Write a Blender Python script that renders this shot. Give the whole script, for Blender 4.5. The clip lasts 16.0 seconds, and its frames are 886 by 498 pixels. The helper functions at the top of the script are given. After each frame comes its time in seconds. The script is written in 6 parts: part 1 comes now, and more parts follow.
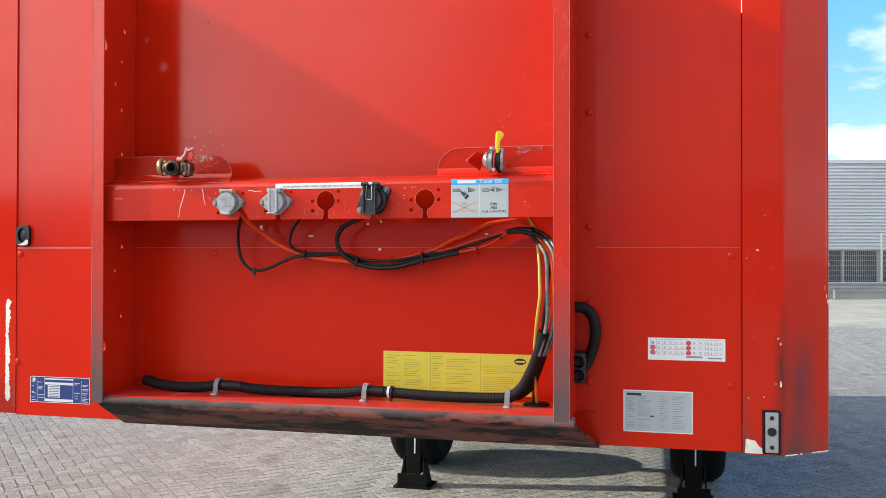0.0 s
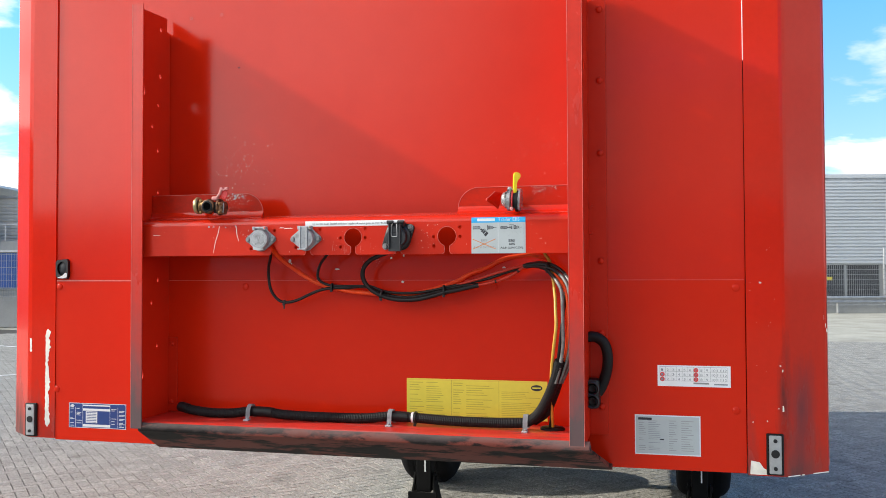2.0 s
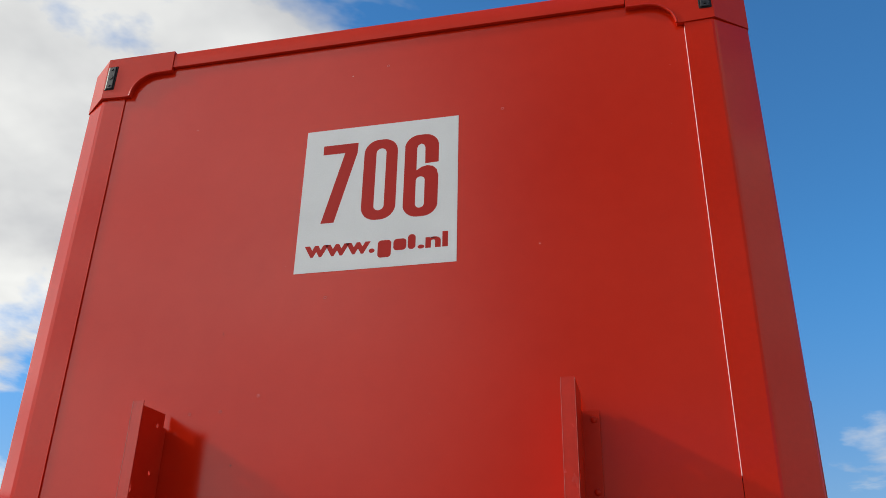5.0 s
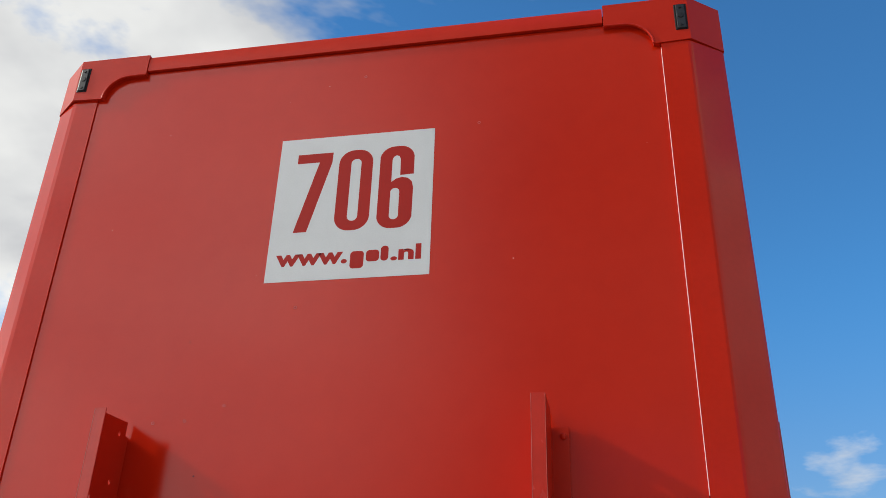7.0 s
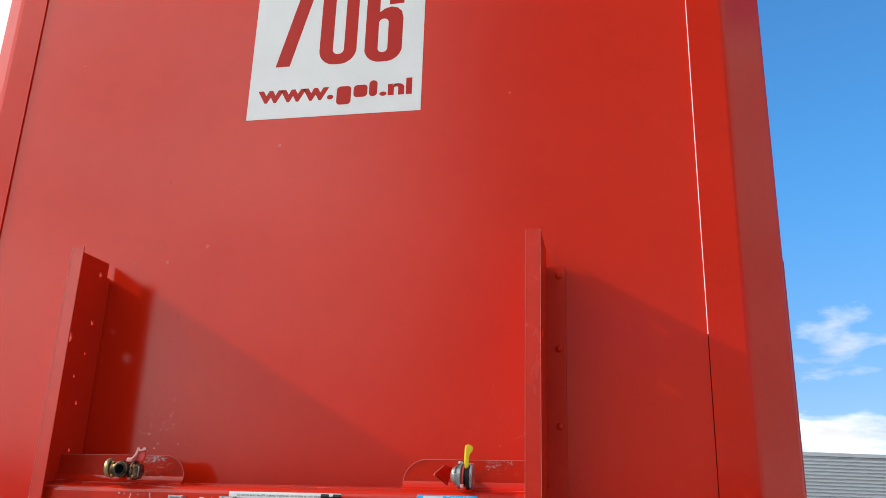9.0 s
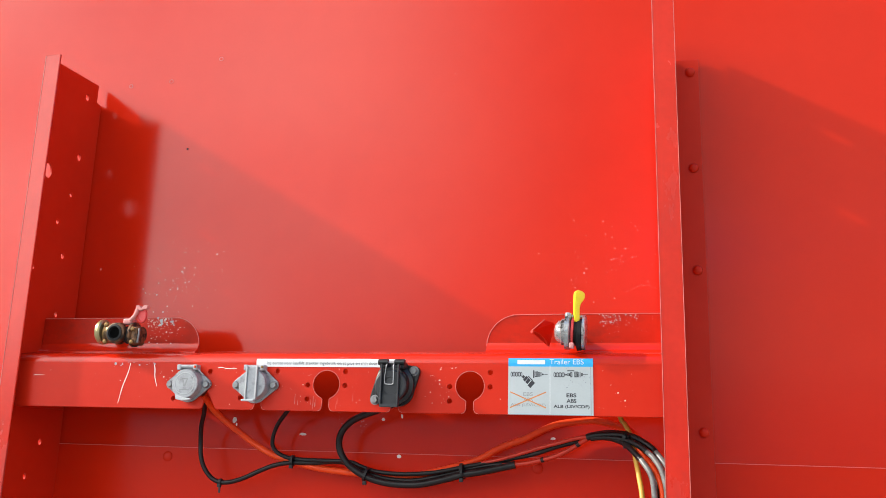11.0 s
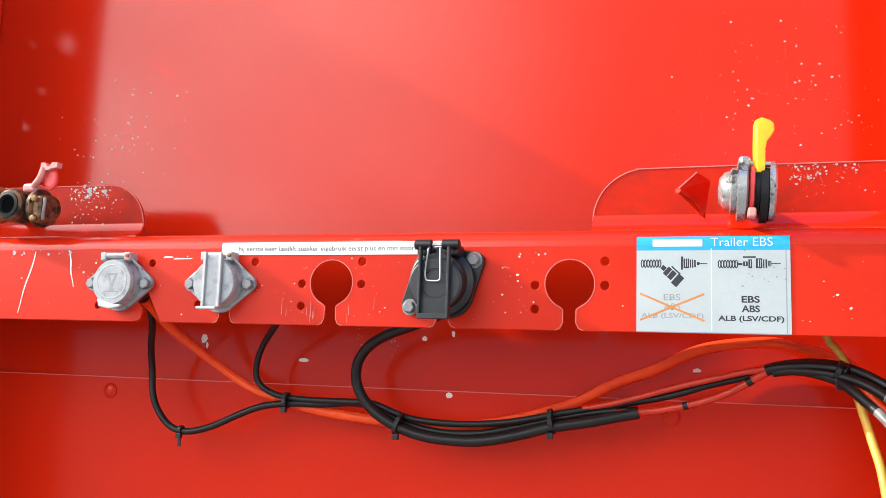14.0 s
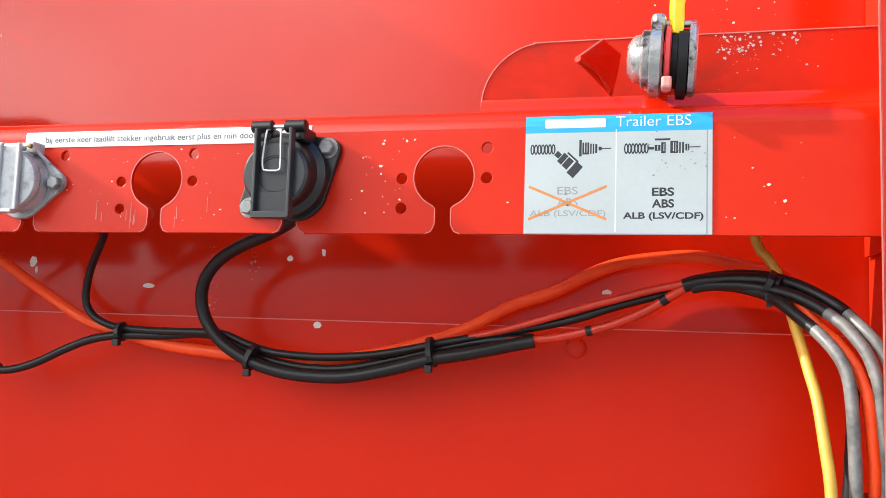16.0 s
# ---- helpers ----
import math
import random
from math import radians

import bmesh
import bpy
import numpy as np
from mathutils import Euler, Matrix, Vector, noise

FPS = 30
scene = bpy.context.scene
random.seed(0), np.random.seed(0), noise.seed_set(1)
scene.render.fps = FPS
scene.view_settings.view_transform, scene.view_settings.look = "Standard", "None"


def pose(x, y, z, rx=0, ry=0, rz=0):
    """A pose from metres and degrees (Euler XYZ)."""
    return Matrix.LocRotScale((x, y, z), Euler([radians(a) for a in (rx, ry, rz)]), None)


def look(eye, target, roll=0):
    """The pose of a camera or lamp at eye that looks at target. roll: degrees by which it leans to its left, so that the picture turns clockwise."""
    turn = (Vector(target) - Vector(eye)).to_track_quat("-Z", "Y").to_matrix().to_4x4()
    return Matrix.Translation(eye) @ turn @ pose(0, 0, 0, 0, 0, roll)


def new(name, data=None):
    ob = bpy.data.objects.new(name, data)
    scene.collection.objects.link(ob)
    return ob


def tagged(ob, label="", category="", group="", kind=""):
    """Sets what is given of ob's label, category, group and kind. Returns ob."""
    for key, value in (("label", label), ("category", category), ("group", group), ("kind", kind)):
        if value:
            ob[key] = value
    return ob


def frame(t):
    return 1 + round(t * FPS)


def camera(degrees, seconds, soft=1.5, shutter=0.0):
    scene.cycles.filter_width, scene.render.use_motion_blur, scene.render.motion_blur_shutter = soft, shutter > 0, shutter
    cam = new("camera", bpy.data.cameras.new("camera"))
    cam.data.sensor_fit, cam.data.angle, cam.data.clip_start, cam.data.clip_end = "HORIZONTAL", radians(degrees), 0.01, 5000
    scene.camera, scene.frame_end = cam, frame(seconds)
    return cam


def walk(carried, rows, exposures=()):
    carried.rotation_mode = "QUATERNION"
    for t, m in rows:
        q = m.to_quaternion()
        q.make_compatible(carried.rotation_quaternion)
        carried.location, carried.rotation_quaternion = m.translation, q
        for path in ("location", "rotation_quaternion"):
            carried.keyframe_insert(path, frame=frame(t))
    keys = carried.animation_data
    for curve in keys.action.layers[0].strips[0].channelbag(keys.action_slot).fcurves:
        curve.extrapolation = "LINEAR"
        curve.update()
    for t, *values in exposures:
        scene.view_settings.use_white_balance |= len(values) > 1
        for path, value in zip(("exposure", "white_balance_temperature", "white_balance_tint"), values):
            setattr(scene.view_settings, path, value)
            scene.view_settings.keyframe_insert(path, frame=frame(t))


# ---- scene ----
cam = camera(54.2, 16.0, soft=0.8)
PATH = [
    (0, (0.846, -2.283, 1.773), (0.373, -0.34, 1.79), 0.1),
    (0.5, (0.817, -2.311, 1.787), (0.354, -0.366, 1.799), 0.1),
    (1, (0.812, -2.372, 1.801), (0.344, -0.428, 1.815), 0.2),
    (1.5, (0.823, -2.408, 1.81), (0.349, -0.465, 1.837), -0.1),
    (2, (0.831, -2.432, 1.822), (0.353, -0.491, 1.874), -0.2),
    (2.5, (0.82, -2.441, 1.844), (0.347, -0.501, 1.961), -0.8),
    (3, (0.812, -2.441, 1.875), (0.348, -0.514, 2.137), -1.3),
    (3.5, (0.815, -2.44, 1.889), (0.358, -0.552, 2.365), -1.4),
    (4, (0.81, -2.44, 1.898), (0.362, -0.6, 2.542), -0.9),
    (4.5, (0.814, -2.43, 1.893), (0.377, -0.643, 2.678), 0.4),
    (5, (0.83, -2.433, 1.908), (0.402, -0.686, 2.783), 1.3),
    (5.2, (0.835, -2.433, 1.91), (0.413, -0.695, 2.805), 1.5),
    (7.3, (0.822, -2.403, 1.901), (0.462, -0.659, 2.812), 1.9),
    (7.5, (0.828, -2.384, 1.899), (0.463, -0.637, 2.8), 2.0),
    (8, (0.823, -2.347, 1.896), (0.454, -0.568, 2.732), 1.9),
    (8.5, (0.816, -2.296, 1.88), (0.444, -0.481, 2.632), 1.9),
    (9, (0.818, -2.254, 1.864), (0.442, -0.397, 2.502), 1.9),
    (9.5, (0.78, -2.184, 1.838), (0.39, -0.306, 2.405), 2.0),
    (10, (0.694, -2.026, 1.828), (0.285, -0.133, 2.325), 2.0),
    (10.2, (0.663, -1.944, 1.806), (0.241, -0.055, 2.311), 2.0),
    (12.3, (0.543, -1.329, 1.82), (-0.035, 0.561, 2.125), 1.4),
    (12.5, (0.519, -1.28, 1.821), (-0.078, 0.606, 2.12), 1.5),
    (13, (0.449, -1.202, 1.837), (-0.154, 0.684, 2.115), 1.4),
    (13.5, (0.406, -1.145, 1.833), (-0.181, 0.747, 2.103), 1.7),
    (14, (0.416, -1.064, 1.832), (-0.155, 0.834, 2.093), 1.9),
    (14.5, (0.429, -1.009, 1.833), (-0.13, 0.895, 2.084), 2.1),
    (15, (0.429, -0.964, 1.826), (-0.109, 0.946, 2.075), 2.3),
    (15.5, (0.444, -0.911, 1.822), (-0.058, 1.013, 2.04), 1.9),
    (16, (0.457, -0.861, 1.789), (-0.021, 1.072, 1.98), 1.9),
]
EXPOSURES = [(t, e, 6800, 8) for t, e in ((0.0, 0.67), (2.0, 0.62), (2.5, 0.56), (3.0, 0.42), (3.5, 0.22), (5.0, -0.32), (7.5, -0.25), (9.0, 0.17), (10.0, 0.49), (12.5, 1.25), (14.5, 1.25), (16.0, 1.20))]
walk(cam, [(t, look(eye, target, roll)) for t, eye, target, roll in PATH], EXPOSURES)

# ---- light ----
SUN = Vector((-5.35, -1.0, 3.13)).normalized()      # towards the sun
lamp = bpy.data.lights.new("sun", "SUN")
lamp.energy, lamp.angle, lamp.color = 3.0, radians(0.53), (1.0, 0.965, 0.90)
new("sun", lamp).matrix_world = look((0, 0, 0), -SUN) @ pose(0, 0, 0)

world = bpy.data.worlds.new("sky")
scene.world = world
world.use_nodes = True
wn, wl = world.node_tree.nodes, world.node_tree.links
wn.clear()


def wnode(kind, **sets):
    n = wn.new(kind)
    for k, v in sets.items():
        n.inputs[k].default_value = v
    return n


sky = wn.new("ShaderNodeTexSky")
sky.sky_type, sky.sun_disc = "NISHITA", False
sky.sun_elevation, sky.sun_rotation = math.asin(SUN.z), math.atan2(SUN.x, SUN.y)
sky.air_density, sky.dust_density, sky.ozone_density = 1.0, 0.1, 4.0
coord = wn.new("ShaderNodeTexCoord")
# cumulus: noise on a flattened dome, thicker towards the west
sep = wn.new("ShaderNodeSeparateXYZ")
wl.new(coord.outputs["Generated"], sep.inputs[0])
lift = wn.new("ShaderNodeMath"); lift.operation = "ADD"; lift.inputs[1].default_value = 0.22
wl.new(sep.outputs["Z"], lift.inputs[0])
flat = wn.new("ShaderNodeVectorMath"); flat.operation = "DIVIDE"
wl.new(coord.outputs["Generated"], flat.inputs[0])
comb = wn.new("ShaderNodeCombineXYZ")
for k in range(3):
    wl.new(lift.outputs[0], comb.inputs[k])
wl.new(comb.outputs[0], flat.inputs[1])
shift = wn.new("ShaderNodeVectorMath"); shift.operation = "ADD"; shift.inputs[1].default_value = (3.1, 1.7, 0.4)
wl.new(flat.outputs[0], shift.inputs[0])
puff = wnode("ShaderNodeTexNoise", Scale=1.25, Detail=7.0, Roughness=0.56, Distortion=0.25)
wl.new(shift.outputs[0], puff.inputs["Vector"])
west = wn.new("ShaderNodeMath"); west.operation = "MULTIPLY_ADD"
west.inputs[1].default_value, west.inputs[2].default_value = -0.17, 0.0
wl.new(sep.outputs["X"], west.inputs[0])
south = wn.new("ShaderNodeMath"); south.operation = "MULTIPLY_ADD"; south.inputs[1].default_value = -0.19
wl.new(sep.outputs["Y"], south.inputs[0]); wl.new(west.outputs[0], south.inputs[2])
rim = wn.new("ShaderNodeMapRange"); rim.interpolation_type = "SMOOTHSTEP"
rim.inputs["From Min"].default_value, rim.inputs["From Max"].default_value = 0.02, 0.26
rim.inputs["To Min"].default_value, rim.inputs["To Max"].default_value = 0.23, 0.0
wl.new(sep.outputs["Z"], rim.inputs["Value"])
west = wn.new("ShaderNodeMath"); west.operation = "ADD"
wl.new(south.outputs[0], west.inputs[0]); wl.new(rim.outputs[0], west.inputs[1])
# heaps of cumulus: direction, cosine at the rim, amount
# the eastern heap is out of view, added as fill for east-facing sides
for toward, edge, amount in (((0.25, 0.955, 0.155), 0.981, 0.20), ((-0.90, 0.30, 0.32), 0.82, 0.24), ((-0.60, 0.62, 0.46), 0.86, 0.05), ((0.90, -0.40, 0.14), 0.74, 0.30), ((-0.36, 0.66, 0.66), 0.86, 0.11), ((-0.6, -0.69, 0.40), 0.70, 0.20)):
    near_heap = wn.new("ShaderNodeVectorMath"); near_heap.operation = "DOT_PRODUCT"; near_heap.inputs[1].default_value = Vector(toward).normalized()
    wl.new(coord.outputs["Generated"], near_heap.inputs[0])
    heap = wn.new("ShaderNodeMapRange"); heap.interpolation_type = "SMOOTHSTEP"
    heap.inputs["From Min"].default_value, heap.inputs["From Max"].default_value = edge, 1.0
    heap.inputs["To Min"].default_value, heap.inputs["To Max"].default_value = 0.0, amount
    wl.new(near_heap.outputs["Value"], heap.inputs["Value"])
    more = wn.new("ShaderNodeMath"); more.operation = "ADD"
    wl.new(west.outputs[0], more.inputs[0]); wl.new(heap.outputs[0], more.inputs[1])
    west = more
cover = wn.new("ShaderNodeMath"); cover.operation = "ADD"
wl.new(puff.outputs["Fac"], cover.inputs[0]); wl.new(west.outputs[0], cover.inputs[1])
ramp = wn.new("ShaderNodeValToRGB")
ramp.color_ramp.elements[0].position, ramp.color_ramp.elements[1].position = 0.545, 0.63
wl.new(cover.outputs[0], ramp.inputs[0])
grey = wnode("ShaderNodeTexNoise", Scale=2.6, Detail=5.0)
wl.new(shift.outputs[0], grey.inputs["Vector"])
body = wn.new("ShaderNodeValToRGB")
body.color_ramp.elements[0].position, body.color_ramp.elements[0].color = 0.34, (5.8, 6.0, 6.5, 1)
body.color_ramp.elements[1].position, body.color_ramp.elements[1].color = 0.64, (9.6, 9.8, 10.0, 1)
wl.new(grey.outputs["Fac"], body.inputs[0])
mixc = wn.new("ShaderNodeMix"); mixc.data_type = "RGBA"
wl.new(ramp.outputs["Color"], mixc.inputs["Factor"])
high = wn.new("ShaderNodeMapRange"); high.interpolation_type = "SMOOTHSTEP"      # paler towards the horizon
high.inputs["From Min"].default_value, high.inputs["From Max"].default_value = 0.04, 0.42
wl.new(sep.outputs["Z"], high.inputs["Value"])
hue = wn.new("ShaderNodeMix"); hue.data_type = "VECTOR"
ends = [k for k in hue.inputs if k.enabled]
wl.new(high.outputs[0], ends[0]); ends[1].default_value, ends[2].default_value = (1.12, 1.14, 1.30), (0.72, 1.62, 2.12)
tint = wn.new("ShaderNodeVectorMath"); tint.operation = "MULTIPLY"
wl.new(sky.outputs[0], tint.inputs[0]); wl.new([k for k in hue.outputs if k.enabled][0], tint.inputs[1])
# added glare: unseen south-western clouds brightened to give the panel its reflected haze
near_glare = wn.new("ShaderNodeVectorMath"); near_glare.operation = "DOT_PRODUCT"; near_glare.inputs[1].default_value = Vector((-0.62, -0.68, 0.40)).normalized()
wl.new(coord.outputs["Generated"], near_glare.inputs[0])
glare = wn.new("ShaderNodeMapRange"); glare.interpolation_type = "SMOOTHSTEP"
glare.inputs["From Min"].default_value, glare.inputs["From Max"].default_value = 0.80, 0.995
glare.inputs["To Min"].default_value, glare.inputs["To Max"].default_value = 1.0, 5.4
wl.new(near_glare.outputs["Value"], glare.inputs["Value"])
off_sun = wn.new("ShaderNodeVectorMath"); off_sun.operation = "DOT_PRODUCT"; off_sun.inputs[1].default_value = (0.62, 0.55, 0.0)
wl.new(coord.outputs["Generated"], off_sun.inputs[0])
front_lit = wn.new("ShaderNodeMapRange")      # clouds across from the sun show their sunny side
front_lit.inputs["From Min"].default_value, front_lit.inputs["From Max"].default_value = -0.3, 0.6
front_lit.inputs["To Min"].default_value, front_lit.inputs["To Max"].default_value = 0.48, 1.10
across = wn.new("ShaderNodeMath"); across.operation = "MAXIMUM"
wl.new(sep.outputs["Y"], across.inputs[0]); wl.new(off_sun.outputs["Value"], across.inputs[1])
wl.new(across.outputs[0], front_lit.inputs["Value"])
bright = wn.new("ShaderNodeMath"); bright.operation = "MULTIPLY"
wl.new(front_lit.outputs[0], bright.inputs[0]); wl.new(glare.outputs[0], bright.inputs[1])
lit = wn.new("ShaderNodeVectorMath"); lit.operation = "SCALE"
wl.new(body.outputs["Color"], lit.inputs[0]); wl.new(bright.outputs[0], lit.inputs["Scale"])
wl.new(tint.outputs[0], mixc.inputs["A"]); wl.new(lit.outputs[0], mixc.inputs["B"])
back = wnode("ShaderNodeBackground", Strength=0.112)
wl.new(mixc.outputs["Result"], back.inputs["Color"])
wout = wn.new("ShaderNodeOutputWorld")
wl.new(back.outputs[0], wout.inputs["Surface"])


# ---- materials ----
def material(name, col, rough=0.5, metal=0.0, vary=0.12, scale=6.0, fine=90.0, bump=0.0, spec=0.5, coat=0.0, col2=None, random_tint=0.0):
    """A surface with broad and fine variation of colour, gloss and relief, in metres."""
    m = bpy.data.materials.new(name)
    m.use_nodes = True
    n, l = m.node_tree.nodes, m.node_tree.links
    b = n["Principled BSDF"]
    b.inputs["Metallic"].default_value = metal
    b.inputs["Specular IOR Level"].default_value = spec
    b.inputs["Coat Weight"].default_value = coat
    b.inputs["Coat Roughness"].default_value = 0.08
    g = n.new("ShaderNodeNewGeometry")
    broad = n.new("ShaderNodeTexNoise")
    broad.inputs["Scale"].default_value, broad.inputs["Detail"].default_value = scale, 4.0
    small = n.new("ShaderNodeTexNoise")
    small.inputs["Scale"].default_value, small.inputs["Detail"].default_value = fine, 3.0
    for t in (broad, small):
        l.new(g.outputs["Position"], t.inputs["Vector"])
    both = n.new("ShaderNodeMath"); both.operation = "MULTIPLY_ADD"; both.inputs[1].default_value = 0.4
    l.new(small.outputs["Fac"], both.inputs[0]); l.new(broad.outputs["Fac"], both.inputs[2])
    r = n.new("ShaderNodeValToRGB")
    r.color_ramp.elements[0].position, r.color_ramp.elements[1].position = 0.45, 0.95
    c2 = col2 or tuple(min(1.0, c * (1 + vary)) for c in col)
    r.color_ramp.elements[0].color = (*(c * (1 - vary) for c in col), 1)
    r.color_ramp.elements[1].color = (*c2, 1)
    l.new(both.outputs[0], r.inputs[0])
    out = r.outputs["Color"]
    if random_tint:
        info = n.new("ShaderNodeObjectInfo")
        mr = n.new("ShaderNodeMapRange")
        mr.inputs["To Min"].default_value, mr.inputs["To Max"].default_value = 1 - random_tint, 1 + random_tint
        isl = n.new("ShaderNodeMath"); isl.operation = "ADD"
        l.new(info.outputs["Random"], isl.inputs[0]); l.new(g.outputs["Random Per Island"], isl.inputs[1])
        fr = n.new("ShaderNodeMath"); fr.operation = "FRACT"
        l.new(isl.outputs[0], fr.inputs[0]); l.new(fr.outputs[0], mr.inputs["Value"])
        mul = n.new("ShaderNodeVectorMath"); mul.operation = "SCALE"
        l.new(out, mul.inputs[0]); l.new(mr.outputs[0], mul.inputs["Scale"])
        out = mul.outputs[0]
    l.new(out, b.inputs["Base Color"])
    rr = n.new("ShaderNodeMapRange")
    rr.inputs["From Min"].default_value, rr.inputs["From Max"].default_value = 0.4, 1.0
    rr.inputs["To Min"].default_value, rr.inputs["To Max"].default_value = max(0.02, rough * 0.92), min(1.0, rough * 1.12)
    l.new(both.outputs[0], rr.inputs["Value"]); l.new(rr.outputs[0], b.inputs["Roughness"])
    if bump:
        bm_ = n.new("ShaderNodeBump")
        bm_.inputs["Strength"].default_value, bm_.inputs["Distance"].default_value = 1.0, bump
        l.new(both.outputs[0], bm_.inputs["Height"]); l.new(bm_.outputs[0], b.inputs["Normal"])
    return m


def worn(m, over, scale, low, high, stretch=(1, 1, 1), rough=0.7, zband=None, spot=None):
    """Lays a layer of colour (wear, dirt or painted sheen) over m where a noise is high, and, with zband, only near one
    height.
    """
    n, l = m.node_tree.nodes, m.node_tree.links
    b = n["Principled BSDF"]
    g = n.new("ShaderNodeNewGeometry")
    mp = n.new("ShaderNodeMapping"); mp.inputs["Scale"].default_value = stretch
    l.new(g.outputs["Position"], mp.inputs["Vector"])
    t = n.new("ShaderNodeTexNoise")
    t.inputs["Scale"].default_value, t.inputs["Detail"].default_value, t.inputs["Roughness"].default_value = scale, 8.0, 0.65
    l.new(mp.outputs[0], t.inputs["Vector"])
    f = t.outputs["Fac"]
    if zband:
        s = n.new("ShaderNodeSeparateXYZ")
        l.new(g.outputs["Position"], s.inputs[0])
        z = n.new("ShaderNodeMapRange")
        z.inputs["From Min"].default_value, z.inputs["From Max"].default_value = zband
        z.inputs["To Min"].default_value, z.inputs["To Max"].default_value = 0.35, -0.3
        l.new(s.outputs["Z"], z.inputs["Value"])
        a = n.new("ShaderNodeMath"); a.operation = "ADD"
        l.new(f, a.inputs[0]); l.new(z.outputs[0], a.inputs[1])
        f = a.outputs[0]
    if spot:                             # centre and radii of a rubbed patch
        centre, radii = spot
        away = n.new("ShaderNodeVectorMath"); away.operation = "SUBTRACT"; away.inputs[1].default_value = centre
        l.new(g.outputs["Position"], away.inputs[0])
        part_of = n.new("ShaderNodeVectorMath"); part_of.operation = "DIVIDE"; part_of.inputs[1].default_value = radii
        l.new(away.outputs[0], part_of.inputs[0])
        far = n.new("ShaderNodeVectorMath"); far.operation = "LENGTH"
        l.new(part_of.outputs[0], far.inputs[0])
        near = n.new("ShaderNodeMapRange")
        near.inputs["To Min"].default_value, near.inputs["To Max"].default_value = 0.42, -0.35
        l.new(far.outputs["Value"], near.inputs["Value"])
        a = n.new("ShaderNodeMath"); a.operation = "ADD"
        l.new(f, a.inputs[0]); l.new(near.outputs[0], a.inputs[1])
        f = a.outputs[0]
    r = n.new("ShaderNodeMapRange")
    r.inputs["From Min"].default_value, r.inputs["From Max"].default_value = low, high
    l.new(f, r.inputs["Value"])
    for slot, value in (("Base Color", (*over, 1)), ("Roughness", rough)):
        old = b.inputs[slot].links[0].from_socket
        x = n.new("ShaderNodeMix")
        x.data_type = "RGBA" if slot == "Base Color" else "FLOAT"
        ins = [s for s in x.inputs if s.enabled]
        l.new(r.outputs[0], ins[0]); l.new(old, ins[1]); ins[2].default_value = value
        l.new([s for s in x.outputs if s.enabled][0], b.inputs[slot])
    return m


RED = (0.62, 0.018, 0.0038)
red = material("red_paint", RED, 0.14, vary=0.06, scale=1.3, fine=14, bump=0.00002, col2=(0.65, 0.022, 0.005), spec=0.35)
red_low = material("red_paint_sheet", RED, 0.22, vary=0.035, scale=2.3, fine=20, bump=0.00004, col2=(0.64, 0.022, 0.005), spec=0.20)
red_steel = material("red_painted_steel", (0.60, 0.019, 0.005), 0.33, vary=0.05, scale=7, fine=45, bump=0.00003, col2=(0.62, 0.025, 0.008), spec=0.20)
# pale pink patches: scuffs, and the folds' highlights put into the colour
red_fold = worn(material("red_painted_fold", (0.60, 0.019, 0.005), 0.13, vary=0.05, scale=9, fine=60, bump=0.00003, spec=0.4), (0.66, 0.30, 0.27), 16, 0.60, 0.74, (0.25, 3, 3), 0.5)
red_tab = worn(material("dull_red_steel", (0.50, 0.019, 0.006), 0.38, vary=0.12, scale=12, fine=90, bump=0.00004, spec=0.12), (0.30, 0.022, 0.012), 14, 0.48, 0.72, (1, 1, 1.6), 0.6)
red_post = worn(material("red_painted_post", RED, 0.08, vary=0.07, scale=3, fine=60, bump=0.00002, spec=0.27), (0.12, 0.05, 0.045), 3.2, 0.66, 0.98, (2.2, 2.2, 0.5), 0.6, (1.3, 1.85))
red_post = worn(red_post, (0.045, 0.022, 0.022), 9, 0.42, 0.95, (2.5, 2.5, 0.35), 0.5, spot=((1.150, -0.012, 1.50), (0.042, 0.3, 0.26)))
red_post = worn(red_post, (0.10, 0.032, 0.040), 5, 0.45, 1.0, (2.0, 2.0, 0.3), 0.45, spot=((1.20, 0.03, 1.46), (0.085, 0.3, 0.32)))
edge_grey = material("worn_edge", (0.60, 0.17, 0.14), 0.5, vary=0.3, scale=30, fine=200)
red_lip = worn(material("red_painted_lip", RED, 0.25, vary=0.1, scale=9, fine=90, bump=0.00005), (0.105, 0.060, 0.062), 5, 0.36, 0.78, (1, 1, 0.3), 0.55, (1.38, 1.95))
scuffed = worn(material("scuffed_steel", (0.009, 0.008, 0.008), 0.65, vary=0.35, scale=14, fine=120, bump=0.0003, col2=(0.022, 0.018, 0.017), spec=0.12), (0.17, 0.045, 0.034), 9, 0.46, 0.54, (0.7, 1.2, 2.0), 0.6)
scuffed = worn(scuffed, (0.012, 0.010, 0.010), 14, 0.55, 0.62, (0.5, 1.5, 1.5), 0.7)
# paler grey up the rolled edge: its sheen put into the colour
scuffed = worn(scuffed, (0.17, 0.125, 0.12), 6, 0.42, 0.85, (0.4, 1, 1), 0.55, (1.402, 1.345))
shelf_red = worn(material("shelf_red", (0.55, 0.03, 0.02), 0.35, vary=0.12, scale=10, fine=120, bump=0.00008), (0.14, 0.09, 0.08), 22, 0.55, 0.75, (0.5, 2, 1), 0.7)
# grey band along the front edge: wear, and the lit edge painted in
shelf_red = worn(shelf_red, (0.26, 0.17, 0.16), 16, 0.48, 0.80, (0.35, 2, 1), 0.6, spot=((0.0, -0.200, 1.385), (0.9, 0.034, 0.03)))
